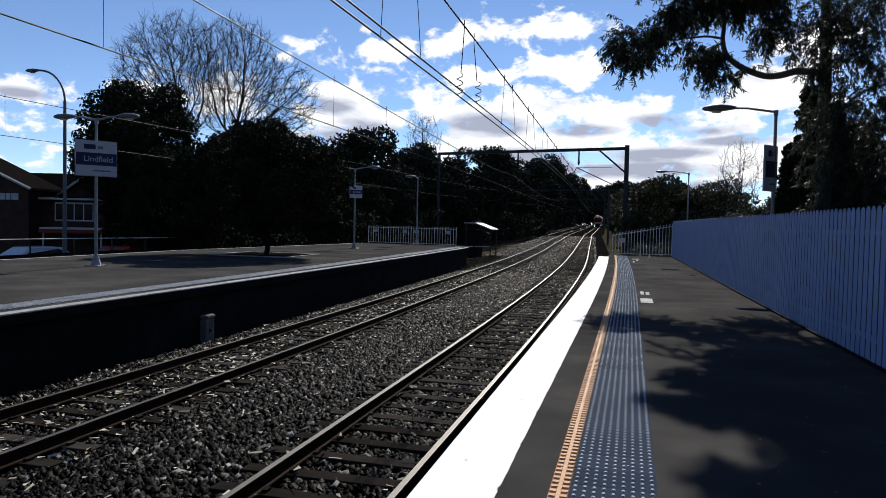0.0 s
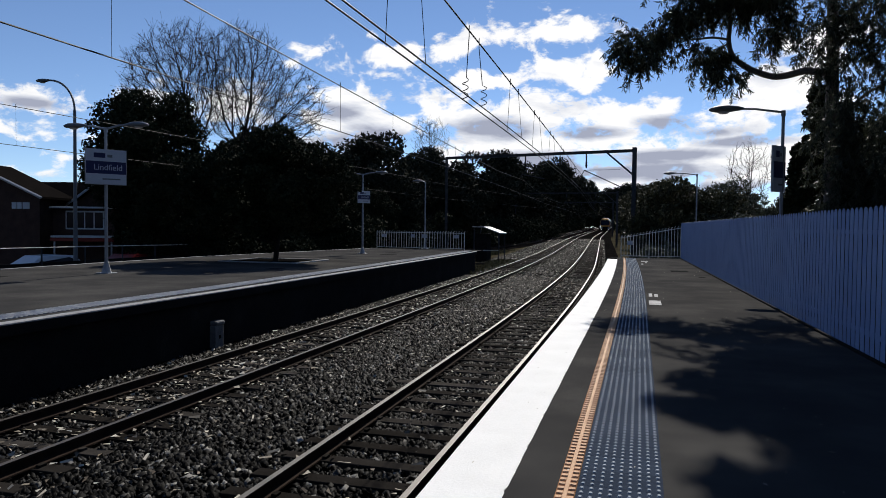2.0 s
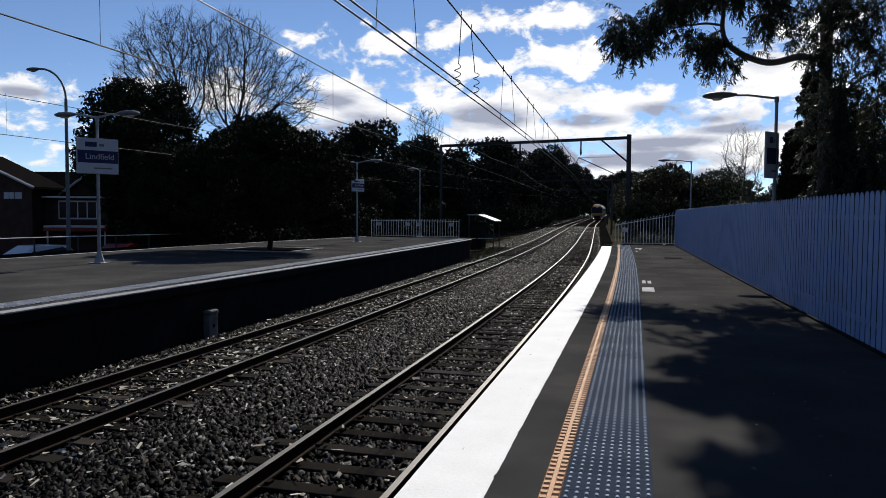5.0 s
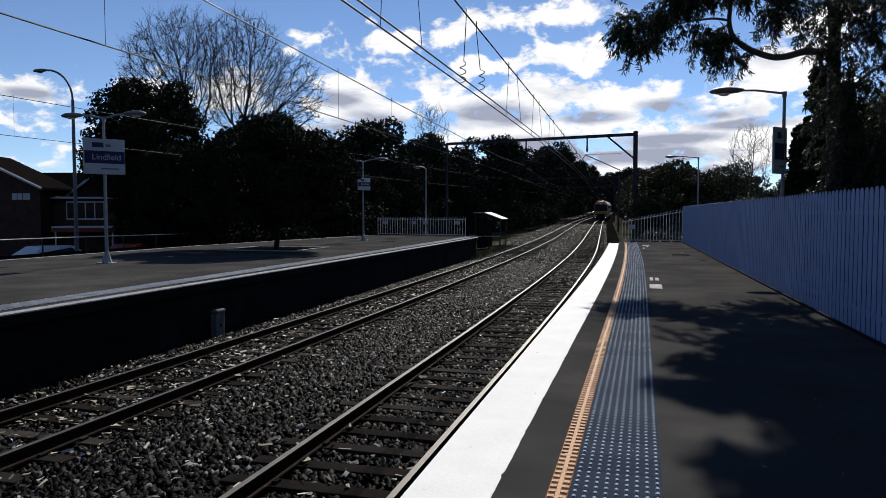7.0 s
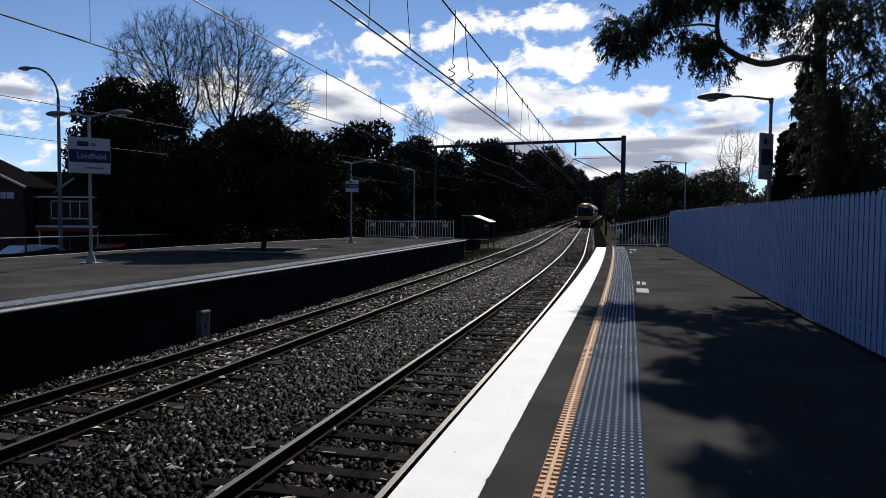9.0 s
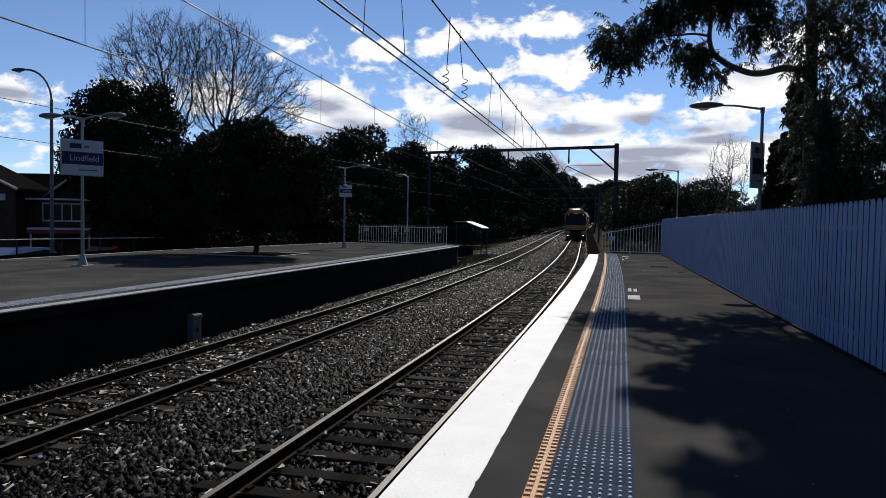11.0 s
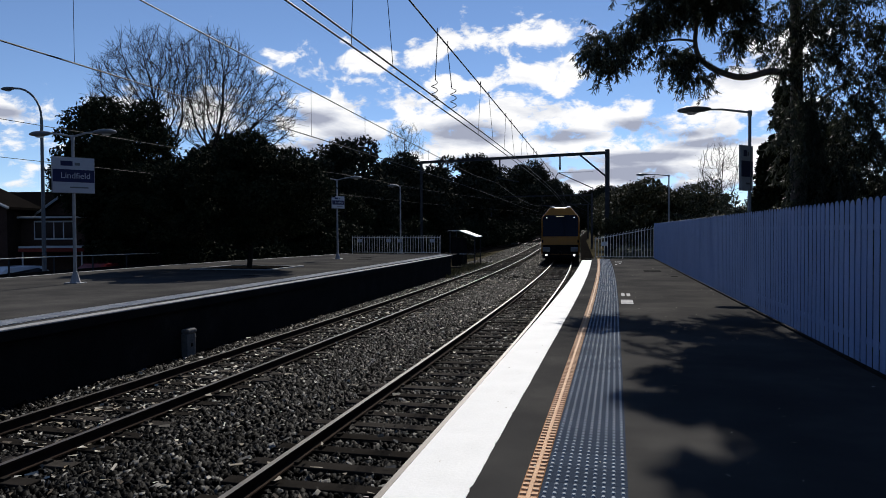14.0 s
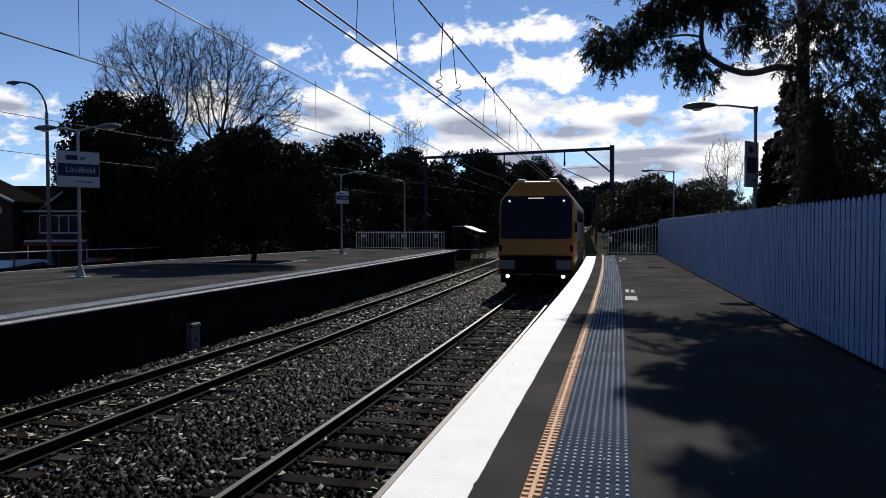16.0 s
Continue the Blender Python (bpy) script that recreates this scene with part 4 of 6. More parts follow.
def platform_lamp(x, y, z, height, arms, reach, label, rot=0.0, rise=0.10, head=1.12):
    l = tagged(empty("platform_lamp", pose(x, y, z, 0, 0, rot)), label, "lamp post")
    part("column", tubed([(0, 0, 0), (0, 0, 0.35), (0, 0, 0.36), (0, 0, height)], [0.075, 0.07, 0.055, 0.042], 10), GALV, l)
    part("base_plate", boxed(-0.22, 0.22, -0.22, 0.22, 0, 0.03, 0.008), GALV, l)
    bm = bmesh.new()
    tube(bm, [(0, 0, 0.03), (0, 0, 0.30)], [0.15, 0.075], 8)
    part("base_flare", bm, GALV, l)
    part("cap", tubed([(0, 0, height - 0.12), (0, 0, height + 0.03)], 0.06, 8), GALV, l)
    for s in arms:
        part("arm", tubed([(0, 0, height - 0.02), (s * (reach - 0.6) * 0.55, 0, height + rise * 0.8), (s * (reach - 0.62), 0, height + rise)], [0.034, 0.03, 0.026], 8), GALV, l)
        lamp_head(l, (s * (reach - 0.66 * head), 0, height + rise), s, head)
    return l


def station_text(parent, body, x, y, z, size, rot, mat):
    cu = bpy.data.curves.new("lettering", "FONT")
    cu.body, cu.size, cu.extrude = body, size, 0.003
    cu.align_x, cu.align_y = "CENTER", "CENTER"
    cu.materials.append(mat)
    ob = new("lettering", cu)
    ob.parent = parent
    ob.matrix_basis = pose(x, y, z, 90, 0, rot)
    return ob


def name_sign(x, y, z0, z1, width, rot, label, text=True):
    s = tagged(empty("station_sign", pose(x, y, 0, 0, 0, rot)), label, "station sign")
    h = z1 - z0
    hw = width / 2
    part("frame", boxed(-hw - 0.015, hw + 0.015, -0.03, 0.03, z0 - 0.015, z1 + 0.015, 0.006), GALV, s)
    part("panel", boxed(-hw, hw, -0.036, 0.036, z0, z1, 0.004), SIGN_WHITE, s, "white panel")
    part("name_band", boxed(-hw + 0.004, hw - 0.004, -0.041, 0.041, z0 + h * 0.30, z0 + h * 0.66, 0.002), SIGN_BLUE, s, "navy band")
    part("plate", boxed(-hw * 0.62, -hw * 0.05, -0.041, 0.041, z0 + h * 0.76, z0 + h * 0.90, 0.002), SIGN_BLUE, s)
    part("plate", boxed(hw * 0.05, hw * 0.30, -0.040, 0.040, z0 + h * 0.78, z0 + h * 0.86, 0.002), LAMP_GREY, s)
    part("plate", boxed(-hw * 0.2, hw * 0.7, -0.040, 0.040, z0 + h * 0.13, z0 + h * 0.17, 0.002), LAMP_GREY, s)
    part("bracket", boxed(-0.07, 0.07, 0.03, 0.09, z0 + h * 0.2, z0 + h * 0.26), GALV, s)
    part("bracket", boxed(-0.07, 0.07, 0.03, 0.09, z0 + h * 0.8, z0 + h * 0.86), GALV, s)
    if text:
        station_text(s, "Lindfield", 0.05, -0.043, z0 + h * 0.48, h * 0.235, 0, SIGN_WHITE)
    return s


platform_lamp(-15.68, 18.1, LEFT_Z, 4.42, (-1, 1), 1.43, "grey twin-arm platform lamp post behind a station sign", 4)
name_sign(-15.6, 18.01, 2.74, 3.78, 1.15, 57, "white and navy station name sign on a lamp post")
platform_lamp(-14.72, 36.5, LEFT_Z, 4.36, (-1, 1), 1.43, "grey twin-arm platform lamp post farther along the platform", 2)
name_sign(-14.65, 36.45, 2.81, 3.46, 0.80, 57, "small white and navy station sign on a lamp post")
platform_lamp(-14.08, 46.2, LEFT_Z, 4.52, (-1,), 0.9, "single-arm lamp post at the island platform end")
platform_lamp(3.78, 21.4, -0.6, 5.42, (-1,), 1.92, "single-arm lamp post behind the blue fence", 0, 0.12, 1.35)
platform_lamp(3.45, 47.6, -1.3, 6.3, (-1,), 2.0, "single-arm lamp post beyond the platform end", 0, 0.1)
name_sign(3.66, 21.25, 2.62, 3.85, 0.62, 52, "white and navy platform sign on a lamp post behind the fence", False)


def street_lamp():
    x, y, zb, zt = -26.4, 28.4, GROUND_Z, 8.55
    l = tagged(empty("street_lamp"), "tall grey street lamp with a curved arm", "street lamp")
    part("column", tubed([(x, y, zb), (x, y, 2.0), (x, y, 7.0)], [0.11, 0.09, 0.07], 10), LAMP_GREY, l)
    arc = [(x - 1.5 * (1 - math.cos(a)), y, 7.0 + 1.5 * math.sin(a)) for a in [math.pi / 2 * k / 8 for k in range(9)]]
    part("arm", tubed(arc, 0.05, 8), LAMP_GREY, l)
    lamp_head(l, (x - 1.45, y, 8.5), -1, 1.2)
    return l


street_lamp()

# ---- relay hut by the line ----


def make_hut():
    h = tagged(empty("relay_hut", pose(-11.9, 57.0, -1.34, 0, 0, -6)), "small dark hut with a sloping white sheet roof", "hut")
    part("cabinet", boxed(-1.0, 0.0, -0.5, 0.6, 0.0, 2.35, 0.03), WALLFACE, h)
    bm = bmesh.new()
    vs = [bm.verts.new(v) for v in ((-1.15, -0.9, 2.92), (-0.15, -0.9, 2.92), (1.25, -0.9, 2.42), (1.25, 0.9, 2.42), (-0.15, 0.9, 2.92), (-1.15, 0.9, 2.92))]
    vs2 = [bm.verts.new(v.co - Vector((0, 0, 0.06))) for v in vs]
    for q in ((0, 1, 4, 5), (1, 2, 3, 4)):
        bm.faces.new([vs[i] for i in q])
        bm.faces.new([vs2[i] for i in q[::-1]])
    for i in range(6):
        j = (i + 1) % 6
        bm.faces.new((vs[i], vs2[i], vs2[j], vs[j]))
    part("roof", bm, SHEET, h, "white sheet roof")
    for x, y, z in ((1.1, -0.8, 2.42), (1.1, 0.8, 2.42), (-1.0, -0.8, 2.85), (-1.0, 0.8, 2.85)):
        part("post", boxed(x - 0.04, x + 0.04, y - 0.04, y + 0.04, 0, z), DARK_STEEL, h)
    part("handrail", tubed([(-0.2, -0.85, 1.0), (1.1, -0.85, 1.0)], 0.025, 6), CREAM, h)
    return h


make_hut()


def trough(x, y, rot):
    t = tagged(link_bm("cable_pit", boxed(-0.5, 0.5, -0.25, 0.25, 0, 0.35, 0.03), SLEEPER), "low concrete cable pit on the verge", "cable pit")
    t.matrix_basis = pose(x, y, GROUND_Z, 0, 0, rot)
    return t


trough(-11.3, 50.5, 5)

# ---- beyond the far track ----


def make_boundary_fence():
    f = tagged(empty("boundary_fence"), "low pale post and rail fence beyond the far track", "fence")
    part("rail", tubed([(-24.03, 12, 0.58), (-24.0, 26, 0.50), (-23.97, 36, 0.40)], 0.022, 6), CREAM, f)
    y = 12.0
    while y <= 36:
        part("post", tubed([(-24.03, y, GROUND_Z), (-24.03, y, 0.5)], 0.035, 6), DARK_STEEL, f)
        y += 2.4
    bm = bmesh.new()
    box(bm, -24.1, -24.04, 12, 36, GROUND_Z, -0.12)
    part("panel", bm, WALLFACE, f)
    return f


make_boundary_fence()


def make_house():
    h = tagged(empty("house", pose(-36.5, 37.2, GROUND_Z, 0, 0, 14)), "dark brick building with a tiled gable roof and white trim", "house")

    def gable(x0, x1, y0, y1, ze, zr, mat_w):
        xm = (x0 + x1) / 2
        bm = bmesh.new()
        out = [(x0, 0), (x1, 0), (x1, ze), (xm, zr), (x0, ze)]
        a = [bm.verts.new((x, y0, z)) for x, z in out]
        b = [bm.verts.new((x, y1, z)) for x, z in out]
        bm.faces.new(a)
        bm.faces.new(b[::-1])
        for i in range(5):
            bm.faces.new((a[i], b[i], b[(i + 1) % 5], a[(i + 1) % 5]))
        part("wall", bm, mat_w, h)
        sl = (zr - ze) / (xm - x0)
        bm = bmesh.new()
        o = 0.35
        for s in (-1, 1):
            xe = xm + s * (xm - x0 + o)
            q = [(xm, y0 - o, zr + 0.06), (xe, y0 - o, ze - sl * o + 0.06), (xe, y1 + o, ze - sl * o + 0.06), (xm, y1 + o, zr + 0.06)]
            f1 = [bm.verts.new(v) for v in q]
            f2 = [bm.verts.new((v[0], v[1], v[2] + 0.14)) for v in q]
            bm.faces.new(f1)
            bm.faces.new(f2[::-1])
            for i in range(4):
                bm.faces.new((f1[i], f2[i], f2[(i + 1) % 4], f1[(i + 1) % 4]))
        part("roof", bm, ROOF_TILE, h)
        for s in (-1, 1):
            xe = xm + s * (xm - x0 + o)
            part("bargeboard", tubed([(xm, y0 - o - 0.04, zr + 0.12), (xe, y0 - o - 0.04, ze - sl * o + 0.12)], 0.09, 4), TRIM_WHITE, h, "white bargeboard")
    gable(-8.2, 0.0, -1.2, 2.0, 4.55, 6.5, BRICK)
    # rear range: its ridge runs across
    rear = bmesh.new()
    ends = []
    for x in (-9.0, 1.2):
        ends.append([rear.verts.new((x, y, z)) for y, z in ((2.2, 3.9), (5.6, 5.9), (9.0, 3.9), (9.0, 3.75), (2.2, 3.75))])
    for k in range(5):
        rear.faces.new((ends[0][k], ends[1][k], ends[1][(k + 1) % 5], ends[0][(k + 1) % 5]))
    rear.faces.new(ends[0])
    rear.faces.new(ends[1][::-1])
    part("rear_roof", rear, ROOF_TILE, h)
    part("rear_wall", boxed(-8.6, 0.9, 2.6, 8.6, 0, 3.75), BRICK, h)
    gable(0.2, 6.0, 2.2, 10, 4.2, 6.3, BRICK)
    # low link with the window band
    part("link_wall", boxed(0.02, 4.2, 0.2, 2.18, 0, 3.95), BRICK, h)
    part("link_roof", boxed(-0.05, 4.5, -0.1, 2.3, 3.96, 4.08, 0.02), ROOF_TILE, h)
    part("gutter", boxed(0.0, 4.5, -0.2, -0.1, 3.9, 4.02, 0.02), TRIM_WHITE, h)
    win = part("window", boxed(0.9, 3.4, 0.10, 0.2, 2.55, 3.75, 0.01), TRIM_WHITE, h, "white framed window band")
    for k in range(4):
        part("pane", boxed(0.98 + k * 0.61, 1.51 + k * 0.61, 0.085, 0.11, 2.65, 3.65), PANE, win)
    # awning over the shopfront
    part("awning", boxed(0.9, 4.9, -1.6, 0.0, 2.05, 2.17, 0.02), TRIM_WHITE, h, "flat white awning")
    part("fascia", boxed(0.9, 4.9, -1.66, -1.62, 1.82, 2.04, 0.005), CAR_RED, h, "dark red fascia")
    for x in (1.1, 4.7):
        part("awning_post", tubed([(x, -1.5, 0), (x, -1.5, 2.02)], 0.05, 6), TRIM_WHITE, h)
    # pale wall emblem kept as plain bars
    for k, (a, b) in enumerate(((-1.75, -1.45), (-1.40, -1.12), (-1.06, -0.62))):
        part("emblem_bar", boxed(a, b, -1.25, -1.21, 3.82, 4.22, 0.01), TRIM_WHITE, h)
    return h


make_house()


def make_car_parked(x, y, rot, paint, label, van=False):
    c = tagged(empty("parked_car", pose(x, y, -1.9 + 0.6 * max(0, (y - 28) / 7), 0, 0, rot)), label, "car")
    L, W = 4.4, 0.87
    top = 1.75 if van else 1.42
    side = [(-2.2, 0.35), (2.2, 0.35), (2.2, 0.75), (1.95, 0.86), (1.2, 0.92), (0.55, top - 0.04), (0.1, top), (-1.3, top - 0.02), (-2.0, 0.95), (-2.2, 0.85)]
    bm = bmesh.new()
    rings = []
    for s, k in ((-W, 0.96), (-W * 0.92, 1.0), (W * 0.92, 1.0), (W, 0.96)):
        rings.append([bm.verts.new((px * (k if pz < 1 else k * 0.99), s * (1.0 if pz < 1.0 else 0.84), pz * (1 if abs(s) < W else 0.985))) for px, pz in side])
    for a, b in zip(rings, rings[1:]):
        for i in range(len(side)):
            bm.faces.new((a[i], a[(i + 1) % len(side)], b[(i + 1) % len(side)], b[i]))
    bm.faces.new(rings[0])
    bm.faces.new(rings[-1][::-1])
    part("body", bm, paint, c, smooth=False)
    for s in (-1, 1):
        bm = bmesh.new()
        f = [bm.verts.new((px, s * (W * (0.955 if pz > 1.1 else 0.985) * (0.88 if pz > 1.1 else 1.0) + 0.012), pz)) for px, pz in ((-1.6, 0.98), (0.95, 0.98), (0.45, top - 0.12), (-1.2, top - 0.12))]
        bm.faces.new(f)
        part("side_window", bm, PANE, c)
        for wx in (-1.35, 1.35):
            w = part("wheel", tubed([(wx, s * 0.70, 0.31), (wx, s * 0.88, 0.31)], 0.31, 16), RUBBER, c)
            part("rim", tubed([(wx, s * 0.87, 0.31), (wx, s * 0.89, 0.31)], 0.19, 12), GALV, w)
        part("headlamp", boxed(2.1, 2.21, min(s * 0.5, s * 0.75), max(s * 0.5, s * 0.75), 0.62, 0.75, 0.01), TRIM_WHITE, c)
    bm = bmesh.new()
    f = [bm.verts.new(v) for v in ((1.22, -0.70, 0.955), (1.22, 0.70, 0.955), (0.60, 0.62, top - 0.05), (0.60, -0.62, top - 0.05))]
    bm.faces.new(f)
    part("windscreen", bm, PANE, c)
    return c


make_car_parked(-26.2, 23.0, 100, CAR_WHITE, "white parked car in the street beyond the fence")
make_car_parked(-27.0, 27.9, 95, CAR_WHITE, "white parked car in the street beyond the fence")
make_car_parked(-30.6, 31.5, 78, CAR_WHITE, "white parked car in front of the brick building")
make_car_parked(-25.6, 18.0, 98, CAR_SILVER, "silver parked car in the street")
make_car_parked(-26.4, 33.0, 92, CAR_RED, "dark red parked car under the trees")


def make_grass():
    """Dry tufts by the island platform end, along the bed and behind the end fence."""
    rng = np.random.default_rng(14)
    V, F = [], []
    n0 = 0
    spots = [(-10.6 + rng.normal() * 0.7, 44 + 16 * rng.random()) for _ in range(230)] + [(-9.6 - 0.04 * (k % 40) + rng.normal() * 0.25, 41 + (k % 40) * 0.45) for k in range(120)] + [(0.6 + 2.2 * rng.random(), 39.6 + 6 * rng.random()) for _ in range(160)] + [(-14.5 - 1.5 * rng.random(), 46 + 40 * rng.random()) for _ in range(160)]
    for x, y in spots:
        for _ in range(14):
            a = rng.random() * 2 * math.pi
            h = 0.10 + 0.28 * rng.random()
            r = 0.12 * rng.random()
            bx, by = x + r * math.cos(a), y + r * math.sin(a)
            tx, ty = bx + h * 0.5 * math.cos(a), by + h * 0.5 * math.sin(a)
            w = 0.012
            px, py = -math.sin(a) * w, math.cos(a) * w
            V += [(bx - px, by - py, GROUND_Z - 0.02), (bx + px, by + py, -1.32), (tx + px * 0.2, ty + py * 0.2, GROUND_Z + h), (tx - px * 0.2, ty - py * 0.2, GROUND_Z + h)]
            F.append((n0, n0 + 1, n0 + 2, n0 + 3))
            n0 += 4
    return tagged(raw_mesh("grass", np.array(V), np.array(F, np.int32), GRASS), "dry yellow grass tufts beside the railway tracks", "grass", kind="stuff")


make_grass()

# ---- train ----


def car_section(w, roof, chamfer):
    """Half outline of a double-deck car from the sill up to the roof."""
    return [(w, 0.62), (w, 3.40), (w - 0.03, 3.60), (w - chamfer, roof - 0.05), (w - chamfer - 0.10, roof)]


def make_car(lead):
    c = empty("train_car")
    tagged(c, "yellow-fronted silver double-deck train car, headlights on" if lead else "silver double-deck train car behind the leading one", "train", "cars of the approaching train")
    w, roof, L = 1.52, 4.38, 19.8
    # body shell: the nose leans back above the bumper; y runs back from the nose
    prof = car_section(w, roof, 0.62)
    full = [(-x, z) for x, z in prof[::-1]] + [(x, z) for x, z in prof]

    def ring(bm, y, inset, lean):
        vs = []
        for x, z in full:
            k = (w - inset) / w
            vs.append(bm.verts.new((x * k, y + lean * max(0.0, z - 1.55) / 2.8, z - (inset * 0.5 if z > 4 else 0))))
        return vs
    bm = bmesh.new()
    secs = [(0.0, 0.10, 0.55), (0.10, 0.02, 0.55), (0.28, 0.0, 0.50), (1.5, 0.0, 0.0), (L, 0.0, 0.0)] if lead else [(0.0, 0.03, 0.0), (0.06, 0.0, 0.0), (1.5, 0.0, 0.0), (L, 0.0, 0.0)]
    rings = [ring(bm, *s) for s in secs]
    n = len(full)
    for i, (a, b) in enumerate(zip(rings, rings[1:])):
        for k in range(n):
            fc = bm.faces.new((a[k], a[(k + 1) % n], b[(k + 1) % n], b[k]))
            fc.material_index = 1 if i >= 3 or not lead else 0
    bm.faces.new(rings[0])
    bm.faces.new(rings[-1][::-1]).material_index = 1
    bmesh.ops.recalc_face_normals(bm, faces=bm.faces)
    part("body", bm, [TRAIN_YELLOW, TRAIN_GREY], c)

    def front(name, outline, mat, proud, label="", thick=0.04):
        """A plate that follows the leaning nose."""
        bm = bmesh.new()
        def pt(x, z, d):
            return (x, 0.55 * max(0.0, z - 1.55) / 2.8 - d, z)
        f = [bm.verts.new(pt(x, z, proud)) for x, z in outline]
        b = [bm.verts.new(pt(x * 0.99, z, proud - thick)) for x, z in outline]
        bm.faces.new(f)
        bm.faces.new(b[::-1])
        for i in range(len(outline)):
            j = (i + 1) % len(outline)
            bm.faces.new((f[i], b[i], b[j], f[j]))
        return part(name, bm, mat, c, label)
    if lead:
        front("windscreen", [(-1.40, 2.06), (1.40, 2.06), (1.42, 3.45), (1.36, 3.62), (1.24, 3.76), (-1.24, 3.76), (-1.36, 3.62), (-1.42, 3.45)], TRAIN_GLASS, 0.03, "large dark windscreen")
        front("mask", [(-1.405, 1.40), (1.405, 1.40), (1.405, 2.04), (-1.405, 2.04)], TRAIN_YELLOW, 0.035, "yellow panel")
        front("bumper", [(-1.41, 0.66), (1.41, 0.66), (1.41, 1.38), (-1.41, 1.38)], TRAIN_DARK, 0.03)
        for s in (-1, 1):
            part("side_valance", boxed(min(s * 0.82, s * 1.40), max(s * 0.82, s * 1.40), -0.12, 0.2, 0.84, 1.20, 0.03), TRAIN_GREY, c, "grey corner valance")
            part("headlight", tubed([(s * 1.09, -0.10, 0.57), (s * 1.09, -0.16, 0.57)], 0.066, 12), HEADLIGHT, c, "lit white headlight")
            part("headlight_housing", boxed(s * 1.09 - 0.2, s * 1.09 + 0.2, -0.12, 0.15, 0.44, 0.74, 0.03), TRAIN_DARK, c)
            part("marker_light", tubed([(s * 1.08, 0.40, 3.56), (s * 1.08, 0.33, 3.56)], 0.045, 10), MARKER, c, "small lit marker light")
            part("roof_pod", boxed(min(s * 0.48, s * 0.82), max(s * 0.48, s * 0.82), 0.7, 1.8, roof - 0.05, roof + 0.09, 0.04), TRAIN_GREY, c)
            part("tail_lamp", boxed(s * 1.40 - 0.06, s * 1.40 + 0.06, -0.05, 0.03, 1.55, 1.80, 0.02), TRAIN_GLASS, c)
            part("mirror", boxed(s * 1.56 - 0.05, s * 1.56 + 0.05, 0.25, 0.35, 2.3, 2.7, 0.02), TRAIN_DARK, c)
            part("wiper", tubed([(s * 0.5, -0.02, 1.96), (s * 0.62, 0.0, 2.0), (s * 0.25, 0.10, 2.6)], 0.012, 5), TRAIN_DARK, c)
        part("destination_display", boxed(-0.34, 0.30, 0.36, 0.40, 3.655, 3.69, 0.0), DESTGLOW, c, "lit destination display")
        part("coupler", tubed([(0, 0.2, 0.75), (0, -0.55, 0.75)], [0.14, 0.11], 8), TRAIN_DARK, c)
    part("skirt", boxed(-1.40, 1.40, 0.0, L, 0.30, 0.64, 0.04), TRAIN_DARK, c)
    part("underframe", boxed(-1.2, 1.2, 0.25, L - 0.2, 0.12, 0.32), TRAIN_DARK, c)
    for s in (-1, 1):
        for z0, z1 in ((1.25, 1.85), (2.75, 3.25)):
            for k in range(9):
                y0 = 3.2 + k * 1.55
                part("window", boxed(min(s * 1.50, s * 1.528), max(s * 1.50, s * 1.528), y0, y0 + 1.3, z0, z1, 0.008), TRAIN_GLASS, c)
        part("door", boxed(min(s * 1.50, s * 1.532), max(s * 1.50, s * 1.532), 1.55, 2.75, 0.7, 2.7, 0.008), TRAIN_YELLOW, c, "yellow passenger door")
    for y in (2.6, L - 2.6):
        for dy in (-1.15, 1.15):
            wob = empty("wheelset", pose(0, y + dy, 0.45))
            wob.parent = c
            for s in (-1, 1):
                part("wheel", tubed([(s * 0.70, 0, 0), (s * 0.80, 0, 0)], 0.45, 20), RAIL_SIDE, wob)
            part("axle", tubed([(-0.8, 0, 0), (0.8, 0, 0)], 0.08, 8), TRAIN_DARK, wob)
    part("air_unit", boxed(-0.7, 0.7, 5.0, 9.0, roof - 0.04, roof + 0.12, 0.05), TRAIN_GREY, c)
    if not lead:
        return c
    # raised current collector on the second half of the roof
    part("pantograph", tubed([(0, 14.5, roof), (0, 15.6, roof + 0.3), (0, 14.6, 4.72)], 0.03, 6), TRAIN_DARK, c)
    return c


CARS = [make_car(True)] + [make_car(False) for _ in range(3)]
for car in CARS:
    car.scale = (1.03, 1.03, 1.03)

# ---- trees ----


